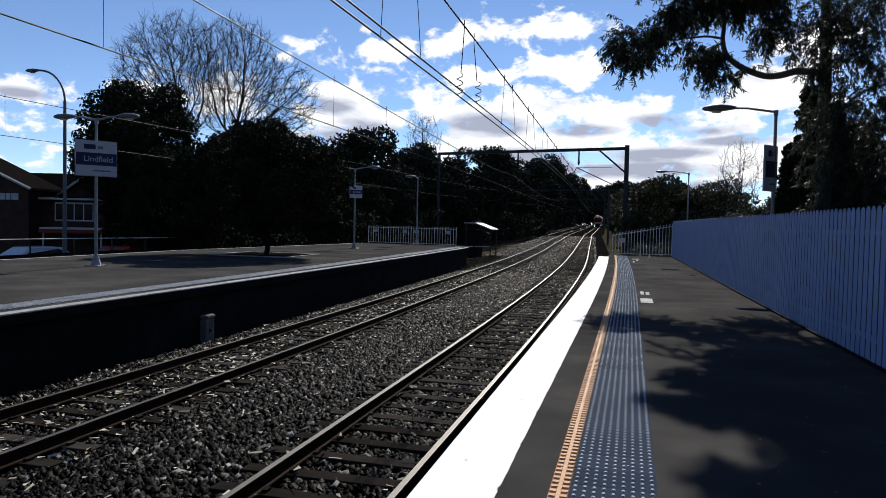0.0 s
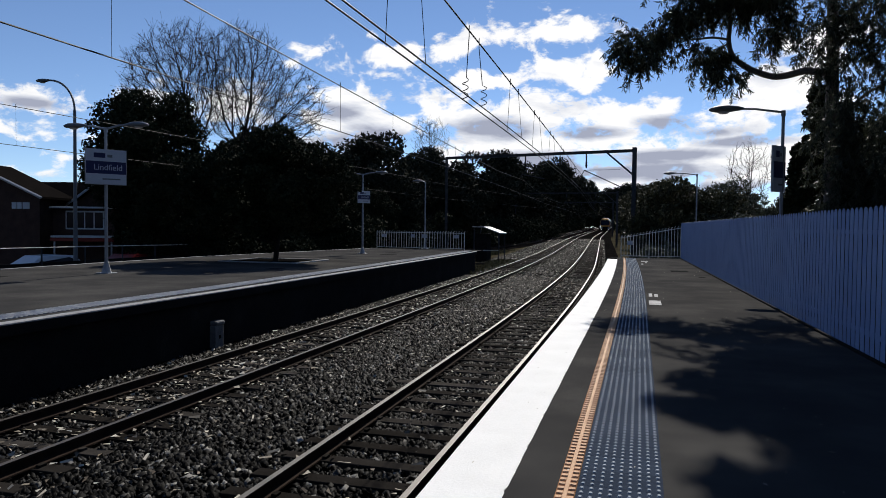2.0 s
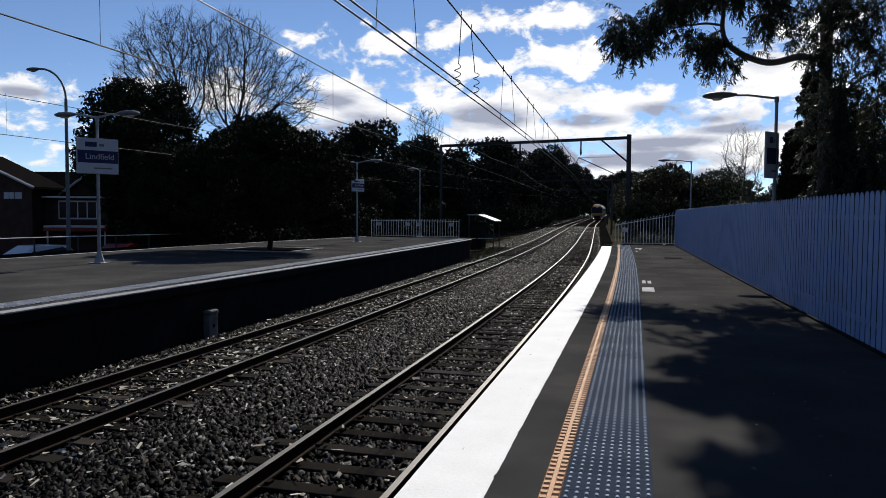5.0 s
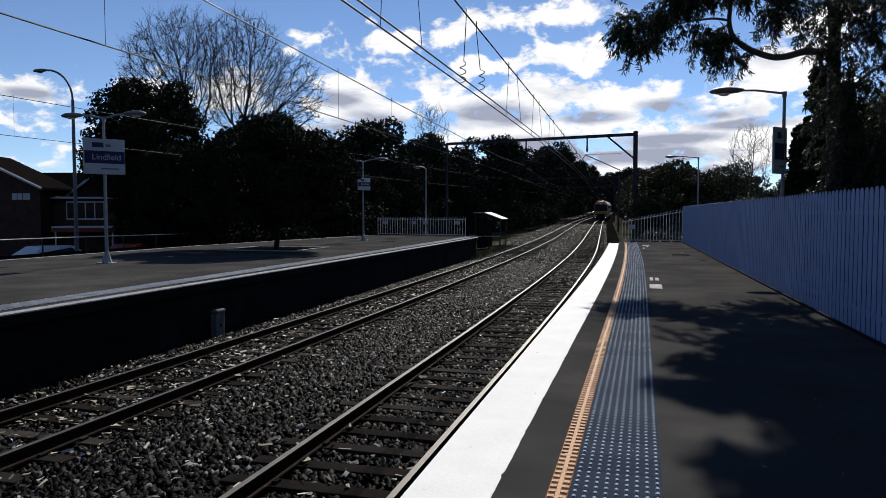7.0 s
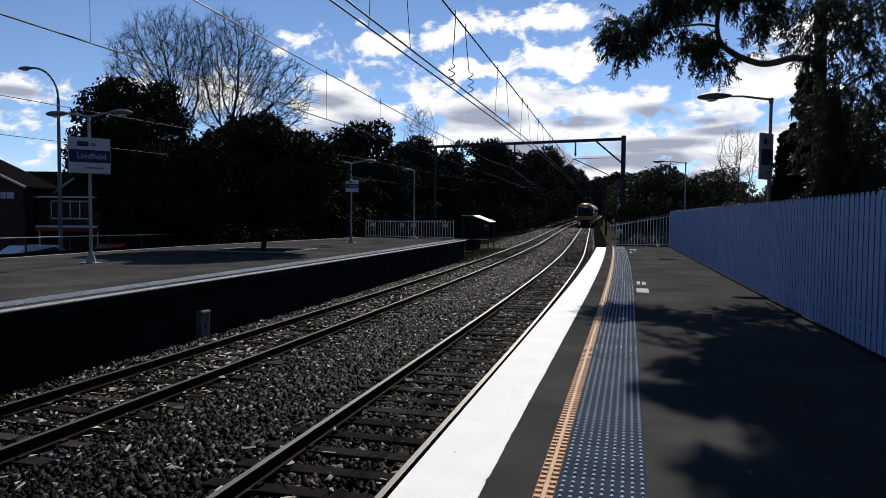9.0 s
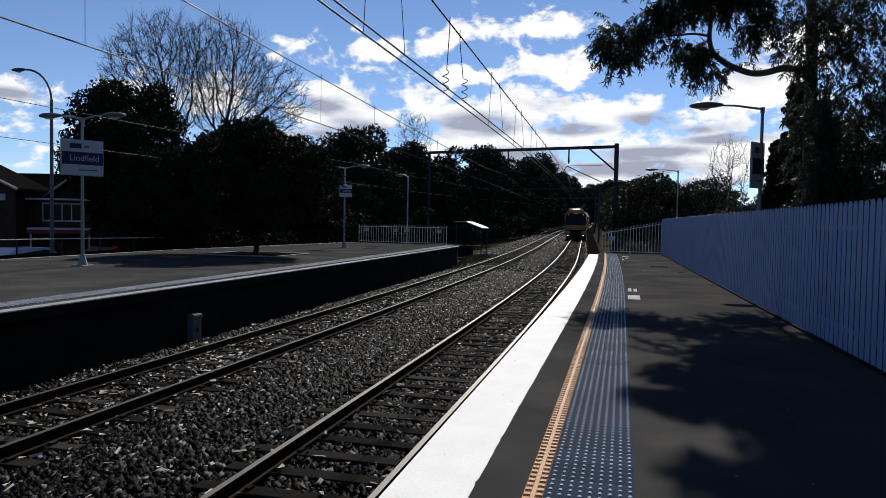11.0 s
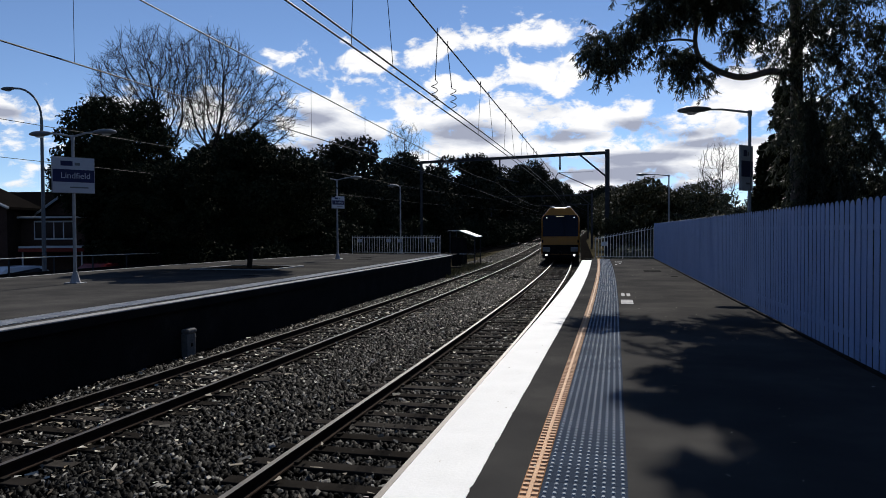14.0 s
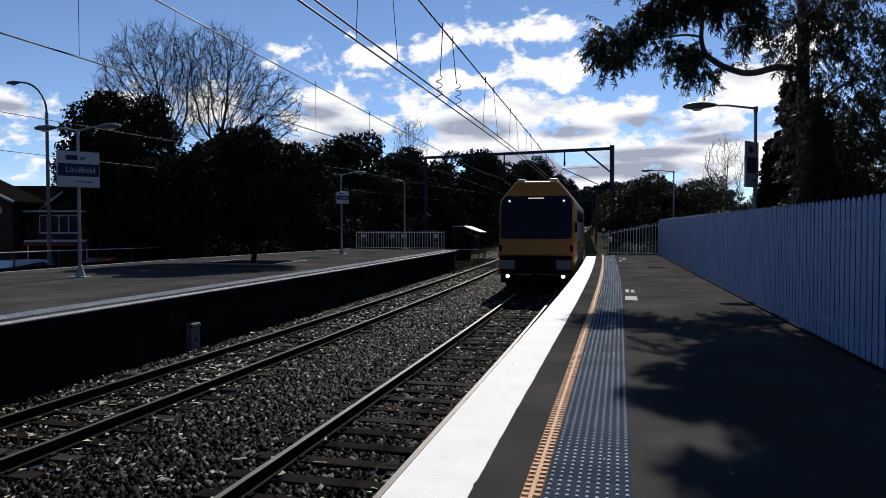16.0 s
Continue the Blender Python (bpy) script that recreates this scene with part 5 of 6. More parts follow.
def leaves(rng, centres, radii, count, size, aspect=0.45, droop=0.0, shell=0.5):
    """Folded leaf quads filling clumps: arrays of verts and faces."""
    centres, radii = np.asarray(centres, float), np.asarray(radii, float)
    if radii.ndim == 1:
        radii = np.stack([radii, radii, radii * 0.75], 1)
    vol = radii.prod(1) ** (2 / 3)
    idx = rng.choice(len(centres), count, p=vol / vol.sum())
    d = rng.normal(size=(count, 3))
    d /= np.linalg.norm(d, axis=1)[:, None]
    r = (shell + (1 - shell) * rng.random(count)) ** 0.8 * (0.85 + 0.3 * rng.random(count))
    pos = centres[idx] + d * r[:, None] * radii[idx]
    ax = rng.normal(size=(count, 3))
    ax[:, 2] -= droop * np.abs(rng.normal(size=count)) * 2
    ax /= np.linalg.norm(ax, axis=1)[:, None]
    up = rng.normal(size=(count, 3))
    sd_ = np.cross(ax, up)
    sd_ /= np.linalg.norm(sd_, axis=1)[:, None] + 1e-9
    s = size * (0.6 + 0.8 * rng.random(count))[:, None]
    a = pos - ax * s * 0.5
    b = pos + sd_ * s * aspect * 0.5
    c = pos + ax * s * 0.5
    e = pos - sd_ * s * aspect * 0.5 + np.cross(ax, sd_) * s * 0.1
    V = np.stack([a, b, c, e], 1).reshape(-1, 3)
    F = np.arange(4 * count, dtype=np.int32).reshape(-1, 4)
    return V, F


def crown_clumps(rng, n, cx, cy, cz, rx, ry, rz, rmin, rmax):
    """Clump centres over an uneven ellipsoid."""
    out, rad = [], []
    for i in range(n):
        d = rng.normal(size=3)
        d /= np.linalg.norm(d)
        k = 0.45 + 0.55 * rng.random() ** 0.5
        out.append((cx + d[0] * rx * k, cy + d[1] * ry * k, cz + d[2] * rz * k))
        rad.append(rmin + (rmax - rmin) * rng.random())
    return out, rad


def limb_bm(bm, p0, p1, r0, r1, rng, bow=0.12, seg=4, sides=6):
    p0, p1 = Vector(p0), Vector(p1)
    L = (p1 - p0).length
    j = Vector(rng.normal(size=3)) * bow * L
    pts = []
    for k in range(seg + 1):
        s = k / seg
        pts.append(p0.lerp(p1, s) + j * math.sin(math.pi * s) * 0.5)
    tube(bm, pts, [r0 + (r1 - r0) * k / seg for k in range(seg + 1)], sides)


def make_tree(name, seed, height, spread, base, nclump, nleaf, leaf, mat, bark, label, rmin, rmax, m, aspect=0.5):
    """A broad tree: trunk and limbs up into the clumps of its crown."""
    rng = np.random.default_rng(seed)
    t = tagged(empty(name, m), label, "tree")
    rz = (height - base) / 2
    cz = base + rz
    cen, rad = crown_clumps(rng, nclump, 0, 0, cz, spread, spread * 0.9, rz * 0.86, rmin, rmax)
    bm = bmesh.new()
    r = 0.022 * height
    limb_bm(bm, (0, 0, -0.1), (0.02 * height, 0, base + rz * 0.5), r, r * 0.55, rng, 0.04, 6, 8)
    for k in range(min(nclump, 14)):
        c = cen[k]
        limb_bm(bm, (0.01 * height, 0, base * 0.8 + rz * 0.5 * rng.random()), c, r * 0.4, r * 0.08, rng, 0.15, 4, 5)
    part("trunk", bm, bark, t)
    V, F = leaves(rng, cen, rad, nleaf, leaf, aspect)
    raw_mesh("crown", V, F, mat, t)
    return t


def make_bare_tree(x, y, seed, stems, lobes, count, label, fork=5.2):
    """A leafless tree: limbs grow step by step into the lobes of its crown, thinning towards fine twigs."""
    t = tagged(empty("bare_tree", pose(x, y, GROUND_Z)), label, "tree")
    rng = np.random.default_rng(seed)
    goals = []
    for cx, cz, rx, ry, rz in lobes:
        n = int(count * rx * rz / sum(l[2] * l[4] for l in lobes))
        d = rng.normal(size=(n, 3))
        d *= (rng.random(n) ** 0.4 / np.linalg.norm(d, axis=1))[:, None]
        goals.append(d * (rx, ry, rz) + (cx, 0, cz))
    goals = np.concatenate(goals)
    pos, parent = [], []
    for sx in stems:
        last = -1 if not pos else 0
        for k in range(int(fork / 0.4) + 1):
            pos.append(np.array((sx[0] + (sx[1] - sx[0]) * k * 0.4 / fork + rng.normal() * 0.02, rng.normal() * 0.03, k * 0.4)))
            parent.append(last)
            last = len(pos) - 1
    best = np.full(len(goals), 1e9)
    near = np.zeros(len(goals), int)
    alive = np.ones(len(goals), bool)
    done = 0
    for _ in range(70):
        for i in range(done, len(pos)):
            dist = np.linalg.norm(goals - pos[i], axis=1)
            closer = dist < best
            best[closer], near[closer] = dist[closer], i
        done = len(pos)
        alive &= best > 0.36
        if not alive.any():
            break
        for i in np.unique(near[alive & (best < 6.0)]):
            mine = goals[alive & (near == i)] - pos[i]
            d = (mine / np.linalg.norm(mine, axis=1)[:, None]).mean(0)
            prev = pos[i] - pos[parent[i]] if parent[i] >= 0 else np.array((0, 0, 1.0))
            d = d / (np.linalg.norm(d) + 1e-6) + 0.55 * prev / (np.linalg.norm(prev) + 1e-6) + (0, 0, 0.20) + rng.normal(size=3) * 0.10
            tip = pos[i] + d / np.linalg.norm(d) * 0.34
            if min(np.linalg.norm(np.array(pos) - tip, axis=1)) < 0.17:
                alive &= ~((near == i) & (best < 0.8)) if best[alive & (near == i)].min() < 0.8 else near != i
                continue
            pos.append(tip)
            parent.append(i)
    kids = [0] * len(pos)
    flow = np.zeros(len(pos))
    for i in range(len(pos) - 1, -1, -1):
        if flow[i] == 0:
            flow[i] = 0.013 ** 2.3
        if parent[i] >= 0:
            flow[parent[i]] += flow[i]
            kids[parent[i]] += 1
    rad = flow ** (1 / 2.3)
    verts, faces = [], []

    def prism(p, q, r0, r1, sides):
        d = (q - p) / (np.linalg.norm(q - p) + 1e-9)
        u = np.cross(d, (0.3, 0.5, 0.81))
        u /= np.linalg.norm(u)
        v = np.cross(d, u)
        b = len(verts)
        for c, r in ((p, r0), (q, r1)):
            for k in range(sides):
                a = 2 * math.pi * k / sides
                verts.append(c + r * (u * math.cos(a) + v * math.sin(a)))
        for k in range(sides):
            faces.append((b + k, b + (k + 1) % sides, b + sides + (k + 1) % sides, b + sides + k))
    cut = None
    order = sorted(range(len(pos)), key=lambda i: -rad[i])
    for i in order:
        if parent[i] < 0:
            continue
        if cut is None and rad[i] < 0.05:
            cut = len(verts), len(faces)
        prism(pos[parent[i]], pos[i], min(rad[parent[i]], rad[i] * 1.3), rad[i], 6 if cut is None else 3)
    cut = cut or (len(verts), len(faces))
    for i in range(len(pos)):
        if rad[i] < 0.03 and parent[i] >= 0:
            d0 = (pos[i] - pos[parent[i]]) / 0.34
            for _ in range(2 if kids[i] else 3):
                d = d0 * 0.7 + rng.normal(size=3) * 0.45 + (0, 0, 0.35)
                d /= np.linalg.norm(d)
                L = 0.35 + 0.5 * rng.random()
                m = pos[i] + d * L * 0.5
                e = m + (d + rng.normal(size=3) * 0.2 + (0, 0, 0.15)) * L * 0.5
                prism(pos[i], m, 0.012, 0.009, 3)
                prism(m, e, 0.009, 0.006, 3)
    V = np.array(verts)
    raw_mesh("trunk", V[:cut[0]], np.array(faces[:cut[1]], np.int32), BARK, t, True)
    raw_mesh("branchwork", V[cut[0]:], np.array(faces[cut[1]:], np.int32) - cut[0], BARK, t)
    return t


make_bare_tree(-28.0, 42.4, 11, ((-0.3, -0.7), (0.6, 0.9)), ((-2.5, 12.4, 4.3, 3.2, 4.2), (2.2, 12.1, 3.1, 2.8, 4.3), (5.5, 10.4, 2.6, 2.2, 2.9)), 5600, "tall leafless tree with a broad dome of fine branches")
make_bare_tree(-24.0, 80.5, 13, ((0, 0),), ((0, 13.0, 2.3, 2.0, 2.9),), 260, "leafless treetop standing out of the woodland", 8.0)


def place(tree, x, y, z, s, rot):
    return copy_thing(tree, Matrix.Translation((x, y, z)) @ Matrix.Rotation(radians(rot), 4, "Z") @ Matrix.Diagonal((s, s, s, 1)))


# broad dark tree on the island platform
make_tree("platform_tree", 21, 5.6, 3.6, 0.86, 100, 80000, 0.14, LEAF_DARK, BARK, "small dense dark evergreen tree on the island platform", 0.45, 0.85, pose(-14.92, 27.14, LEFT_Z))
# woodland masters
wa = make_tree("woodland_tree", 31, 12.5, 4.8, 0.2, 70, 20000, 0.42, LEAF_FAR, BARK, "tall dark woodland tree behind the railway", 0.9, 1.9, pose(-25.5, 66, GROUND_Z))
wb = make_tree("woodland_tree", 32, 11.0, 3.9, 0.1, 56, 17000, 0.40, LEAF_FAR, BARK, "tall dark woodland tree behind the railway", 0.8, 1.6, pose(-29, 50, GROUND_Z))
wc = make_tree("woodland_tree", 33, 14.0, 4.4, 0.5, 52, 16000, 0.42, LEAF_FAR, BARK, "tall rounded gum tree behind the railway", 1.0, 2.0, pose(-30, 98, -1.1))
wd = make_tree("woodland_tree", 34, 11.0, 3.9, 0.1, 70, 52000, 0.20, LEAF_DARK, BARK, "tall dark evergreen tree with fine leaves beyond the far track", 0.6, 1.3, pose(-30.0, 62.0, GROUND_Z))
BELT = ((wd, -29.6, 38.2, 1.13, 115), (wd, -46.0, 66.0, 0.9, 142), (wd, -26.4, 39.5, 0.60, 229), (wd, -23.5, 33.4, 0.66, 213), (wd, -25.5, 43.6, 0.70, 228), (wd, -23.2, 45.9, 0.68, 350), (wd, -22.4, 50.4, 0.63, 114), (wd, -21.8, 54.7, 0.62, 208),
        (wa, -22.4, 62.8, 0.66, 161), (wc, -23.2, 77.1, 0.84, 5), (wb, -21.4, 81.6, 1.0, 274), (wa, -22.1, 104.3, 1.15, 216), (wb, -21.2, 127.3, 1.3, 333), (wa, -21.3, 150.4, 1.31, 255), (wc, -22.0, 192.1, 1.49, 15), (wb, -22.5, 239.2, 1.95, 5),
        (wa, -24.3, 306.4, 1.7, 20), (wa, -31.1, 56.2, 0.75, 72), (wb, -28.5, 61.0, 0.88, 206), (wa, -34.3, 53.3, 0.77, 320), (wb, -39.0, 50.0, 0.95, 168), (wa, -28.3, 88.0, 0.81, 292), (wb, -27.7, 148.4, 1.28, 10), (wc, -28.6, 231.7, 1.42, 260),
        (wa, -28.9, 70.2, 0.73, 5), (wb, -27.8, 117.3, 1.21, 340), (wb, -25.2, 41.7, 0.6, 214), (wa, -28.0, 179.7, 1.3, 205), (wb, -12, 420, 2.2, 100), (wa, -32, 400, 2.2, 30), (wb, 4, 330, 1.8, 60), (wa, -45, 460, 2.4, 200), (wb, -22, 470, 2.4, 250), (wa, -4, 465, 2.3, 80), (wc, 14, 470, 2.2, 10), (wb, 30, 450, 2.4, 300), (wa, -62, 440, 2.2, 20), (wb, -36, 330, 1.9, 150), (wa, 16, 360, 1.6, 280),
        # out of view beside and behind the camera, added to hold back skylight
        (wa, -33, 18, 0.9, 10), (wb, -33, 6, 1.0, 120), (wa, -30, -8, 1.0, 200), (wb, -27, -24, 1.1, 300), (wa, -18, -40, 1.2, 50), (wb, -6, -46, 1.2, 90), (wa, 8, -40, 1.2, 170), (wb, 13, -24, 1.1, 240), (wa, 13.5, -10, 1.0, 20), (wb, 13, 3, 1.0, 80), (wa, 14.5, 14, 0.9, 310), (wb, 15.5, 25, 0.95, 130))
for tr, x, y, s, rot in BELT:
    place(tr, x, y, GROUND_Z + climb(y), s, rot)
def make_shrub(x, y, z, s, seed, label, mat):
    t = tagged(empty("shrub", pose(x, y, z)), label, "shrub")
    rng = np.random.default_rng(seed)
    cen, rad = crown_clumps(rng, 22, 0, 0, 0.9 * s, 1.3 * s, 1.1 * s, 0.75 * s, 0.3 * s, 0.55 * s)
    bm = bmesh.new()
    for k in range(6):
        limb_bm(bm, (0, 0, 0), cen[k], 0.04 * s, 0.01 * s, rng)
    part("stems", bm, BARK, t)
    V, F = leaves(rng, cen, rad, 5000, 0.14 * s ** 0.5, 0.5)
    raw_mesh("crown", V, F, mat, t)
    return t


# right-hand side beyond the platform
ra = make_tree("verge_tree", 41, 7.2, 2.7, 0.4, 46, 15000, 0.24, LEAF_OLIVE, BARK, "rounded olive bushy tree beyond the platform end", 0.6, 1.25, pose(2.0, 60, GROUND_Z))
rb = make_tree("verge_tree", 42, 7.0, 2.6, 0.4, 40, 9000, 0.24, LEAF_GUM, GUM_BARK, "open grey-green gum tree behind the platform end", 0.45, 0.95, pose(7.4, 57.5, -1.3), aspect=0.35)
for x, y, s, rot in ((-43.8, 52.5, 1.35, 60), (5.2, 58.5, 0.8, 40), (10.4, 63, 0.86, 130), (9.4, 56, 0.7, 220), (13.2, 66, 0.9, 320), (1.0, 66, 0.9, 75), (3.6, 49.4, 0.62, 190), (0.9, 51.5, 0.6, 10), (6.8, 48.6, 0.6, 280)):
    place(rb, x, y, GROUND_Z, s, rot)
sg = make_shrub(0.9, 42.2, -1.25, 0.95, 72, "olive green shrub behind the end fence", LEAF_GUM)
for x, y, s, rot in ((2.3, 42.6, 1.1, 40), (1.6, 44.6, 1.3, 130), (3.4, 45.5, 1.4, 220), (4.6, 43.2, 1.2, 300), (0.6, 46.0, 1.0, 80)):
    place(sg, x, y, GROUND_Z, s, rot)
make_bare_tree(8.3, 62, 15, ((0, 0.1),), ((0.2, 7.2, 2.0, 1.6, 2.7),), 260, "thin nearly leafless tree behind the platform end", 3.6)
for x, y, s, rot in ((2.0, 50.5, 0.90, 272), (4.9, 51.6, 0.84, 10), (4.4, 55.7, 0.85, 15), (6.0, 55.9, 0.55, 175), (9.1, 70.7, 0.80, 290), (11.9, 64.2, 0.75, 200), (0.8, 97.6, 1.04, 50), (2.6, 76.8, 1.1, 110), (5.6, 84.5, 1.1, 70), (11.2, 91.1, 1.1, 30),
        (12.7, 55.3, 1.0, 310), (15.5, 54.0, 1.06, 220), (0.2, 125, 1.25, 90), (-0.9, 155, 1.4, 160), (-1.8, 190, 1.6, 250), (17, 72, 1.0, 75), (22, 62, 1.1, 190)):
    place(ra, x, y, GROUND_Z + climb(y), s, rot)


def curved(pts, radii, n=4):
    """More points along a smooth curve through the given ones."""
    P = [Vector(p) for p in pts]
    out, rad = [], []
    for i in range(len(P) - 1):
        a, b, c, d = P[max(i - 1, 0)], P[i], P[i + 1], P[min(i + 2, len(P) - 1)]
        for k in range(n):
            t = k / n
            out.append(0.5 * ((2 * b) + (c - a) * t + (2 * a - 5 * b + 4 * c - d) * t * t + (3 * b - a - 3 * c + d) * t ** 3))
            rad.append(radii[i] + (radii[i + 1] - radii[i]) * t)
    return out + [P[-1]], rad + [radii[-1]]


def sprays(rng, lobes, per, size, twig_len=0.55):
    """Hanging sprays of narrow leaves: each a thin twig that bends down with leaves along it. lobes: count, centre, extents."""
    V, TV, TF = [], [], []
    for n, c, e in lobes:
        for _ in range(n):
            d = rng.normal(size=3)
            d *= rng.random() ** 0.45 / np.linalg.norm(d)
            p = np.array(c) + d * np.array(e)
            way = np.array((d[0], d[1], 0.25 * d[2])) + rng.normal(size=3) * 0.5
            way /= np.linalg.norm(way) + 1e-9
            L = twig_len * (0.6 + 0.8 * rng.random())
            pts = [p]
            for k in range(4):
                way = way + (0, 0, -0.38)
                way /= np.linalg.norm(way)
                pts.append(pts[-1] + way * L / 4)
            for a, b in zip(pts, pts[1:]):
                m = len(TV)
                TV.extend([a + (0.004, 0, 0), a + (-0.002, 0.0035, 0), a + (-0.002, -0.0035, 0), b + (0.003, 0, 0), b + (-0.0015, 0.0025, 0), b + (-0.0015, -0.0025, 0)])
                TF.extend([(m, m + 1, m + 4, m + 3), (m + 1, m + 2, m + 5, m + 4), (m + 2, m, m + 3, m + 5)])
            for k in range(per):
                u = (k + rng.random()) / per * 4
                i = min(3, int(u))
                q = pts[i] + (pts[i + 1] - pts[i]) * (u - i)
                ax = rng.normal(size=3) * 0.55 + (0, 0, -0.85)
                ax /= np.linalg.norm(ax)
                sd_ = np.cross(ax, rng.normal(size=3))
                sd_ /= np.linalg.norm(sd_) + 1e-9
                l, w = size * (0.65 + 0.7 * rng.random()), size * (0.075 + 0.045 * rng.random())
                mid = q + ax * l * 0.45
                V.append((q, mid + sd_ * w, q + ax * l + np.cross(ax, sd_) * l * 0.12, mid - sd_ * w))
    return np.array(V).reshape(-1, 3), np.arange(4 * len(V), dtype=np.int32).reshape(-1, 4), np.array(TV), np.array(TF, np.int32)


def make_gum():
    """The near gum tree behind the fence whose bough hangs over the platform."""
    t = tagged(empty("gum_tree"), "large gum tree with a drooping leafy bough over the platform", "tree")
    rng = np.random.default_rng(51)
    bm = bmesh.new()
    tube(bm, *curved([(5.3, 22.3, -1.7), (5.22, 22.2, 2.0), (5.17, 22.2, 5.0), (5.12, 22.15, 7.4), (4.95, 22.1, 11.0), (4.7, 22, 14)], [0.23, 0.20, 0.175, 0.15, 0.10, 0.05]), 10)
    tube(bm, *curved([(5.13, 22.2, 5.95), (4.55, 21.2, 5.82), (4.08, 20.3, 5.69), (3.6, 20.3, 5.58), (3.21, 20.3, 5.60), (2.64, 20.3, 5.86), (2.31, 20.3, 6.18), (2.21, 20.3, 6.58), (2.23, 20.3, 7.05), (2.1, 20.2, 8.0), (1.5, 20.0, 9.0)], [0.11, 0.10, 0.095, 0.09, 0.085, 0.08, 0.07, 0.06, 0.055, 0.045, 0.03]), 8)
    tube(bm, *curved([(2.21, 20.3, 6.6), (1.8, 20.3, 6.68), (1.3, 20.3, 6.66), (0.6, 20.3, 6.75), (-0.3, 20.3, 6.62)], [0.035, 0.03, 0.025, 0.02, 0.01]), 6)
    tube(bm, *curved([(2.2, 20.3, 7.4), (2.9, 20.3, 7.5), (3.4, 20.3, 7.0), (3.5, 20.3, 6.5)], [0.035, 0.028, 0.02, 0.01]), 6)
    tube(bm, *curved([(2.2, 20.3, 6.5), (1.95, 20.3, 6.3), (2.0, 20.3, 5.9)], [0.03, 0.022, 0.01]), 6)
    tube(bm, *curved([(5.12, 22.15, 7.2), (5.8, 21.8, 7.9), (6.6, 21.5, 8.0)], [0.07, 0.05, 0.02]), 6)
    tube(bm, *curved([(5.17, 22.2, 4.4), (5.9, 21.7, 5.3), (6.6, 21.4, 5.5)], [0.06, 0.045, 0.02]), 6)
    part("trunk", bm, GUM_BARK, t)
    bough = ((85, (-0.05, 20.3, 6.62), (0.62, 0.5, 0.50)), (24, (-0.05, 20.3, 6.10), (0.42, 0.4, 0.22)), (34, (0.62, 20.3, 6.98), (0.45, 0.5, 0.34)), (95, (1.35, 20.3, 7.42), (0.62, 0.6, 0.40)), (10, (1.2, 20.3, 6.45), (0.2, 0.3, 0.22)),
             (140, (2.75, 20.3, 7.66), (0.95, 0.6, 0.42)), (60, (1.85, 20.3, 6.12), (0.45, 0.4, 0.36)), (12, (2.1, 20.3, 5.66), (0.28, 0.3, 0.14)), (5, (2.75, 20.3, 5.80), (0.2, 0.2, 0.10)), (50, (3.35, 20.3, 6.88), (0.36, 0.4, 0.46)), (90, (1.7, 20.2, 8.3), (1.7, 0.7, 0.55)), (8, (4.2, 20.6, 6.4), (0.25, 0.3, 0.4)))
    V, F, TV, TF = sprays(rng, bough, 40, 0.17)
    raw_mesh("bough_foliage", V, F, LEAF_GUM, t)
    tagged(raw_mesh("twigwork", TV, TF, GUM_BARK, t), kind="stuff")
    right = ((110, (4.75, 21.3, 6.9), (0.75, 0.5, 1.4)), (70, (4.95, 21.2, 4.6), (0.55, 0.4, 1.5)), (230, (6.1, 21.6, 6.4), (1.2, 0.8, 2.3)), (210, (5.9, 21.2, 3.9), (1.4, 0.7, 1.5)), (120, (7.2, 21.6, 4.0), (1.0, 0.8, 2.6)), (130, (6.2, 21.4, 2.3), (1.7, 0.6, 0.9)))
    V, F, TV, TF = sprays(rng, right, 34, 0.16)
    raw_mesh("hanging_foliage", V, F, LEAF_GUM, t)
    tagged(raw_mesh("twigwork", TV, TF, GUM_BARK, t), kind="stuff")
    cen2, rad2 = crown_clumps(rng, 70, 7.6, 22.9, 8.4, 2.5, 2.0, 6.4, 0.45, 0.9)
    V, F = leaves(rng, cen2, rad2, 22000, 0.155, 0.20, droop=1.2, shell=0.0)
    raw_mesh("crown", V, F, LEAF_GUM, t)
    rng = np.random.default_rng(52)
    cen3, rad3 = crown_clumps(rng, 70, 5.1, 17.7, 11.55, 4.1, 3.2, 2.6, 0.65, 1.1)
    for n, x0, wx, y0, z0, wz, r in ((10, 0.7, 3.6, 18.5, 7.8, 2.4, 0.74), (26, 0.33, 2.7, 18.6, 8.0, 1.1, 0.58), (60, 1.63, 3.0, 17.7, 9.0, 3.2, 0.51), (30, 1.5, 1.9, 17.7, 9.2, 0.84, 0.46), (60, 0.45, 2.1, 17.7, 10.5, 2.1, 0.46), (24, 1.1, 1.9, 17.7, 9.9, 1.0, 0.44), (95, 0.9, 2.8, 20.0, 7.9, 1.9, 0.44), (12, -0.1, 1.0, 20.0, 9.95, 0.35, 0.28), (40, 0.3, 1.5, 17.7, 9.6, 0.6, 0.34)):
        for _ in range(n):
            cen3.append((x0 + wx * rng.random(), y0 + 0.3 * rng.normal(), z0 + wz * rng.random()))
            rad3.append(r)
    V, F = leaves(rng, cen3, rad3, 175000, 0.28, 0.30, droop=0.8, shell=0.05)
    raw_mesh("upper_crown", V, F, LEAF_GUM, t)
    bm = bmesh.new()
    for k in range(10):
        limb_bm(bm, (4.95, 21.9, 8.6 + 0.4 * k), cen3[k * 5], 0.07, 0.02, rng, 0.1, 4, 6)
    part("limb", bm, GUM_BARK, t)
    return t


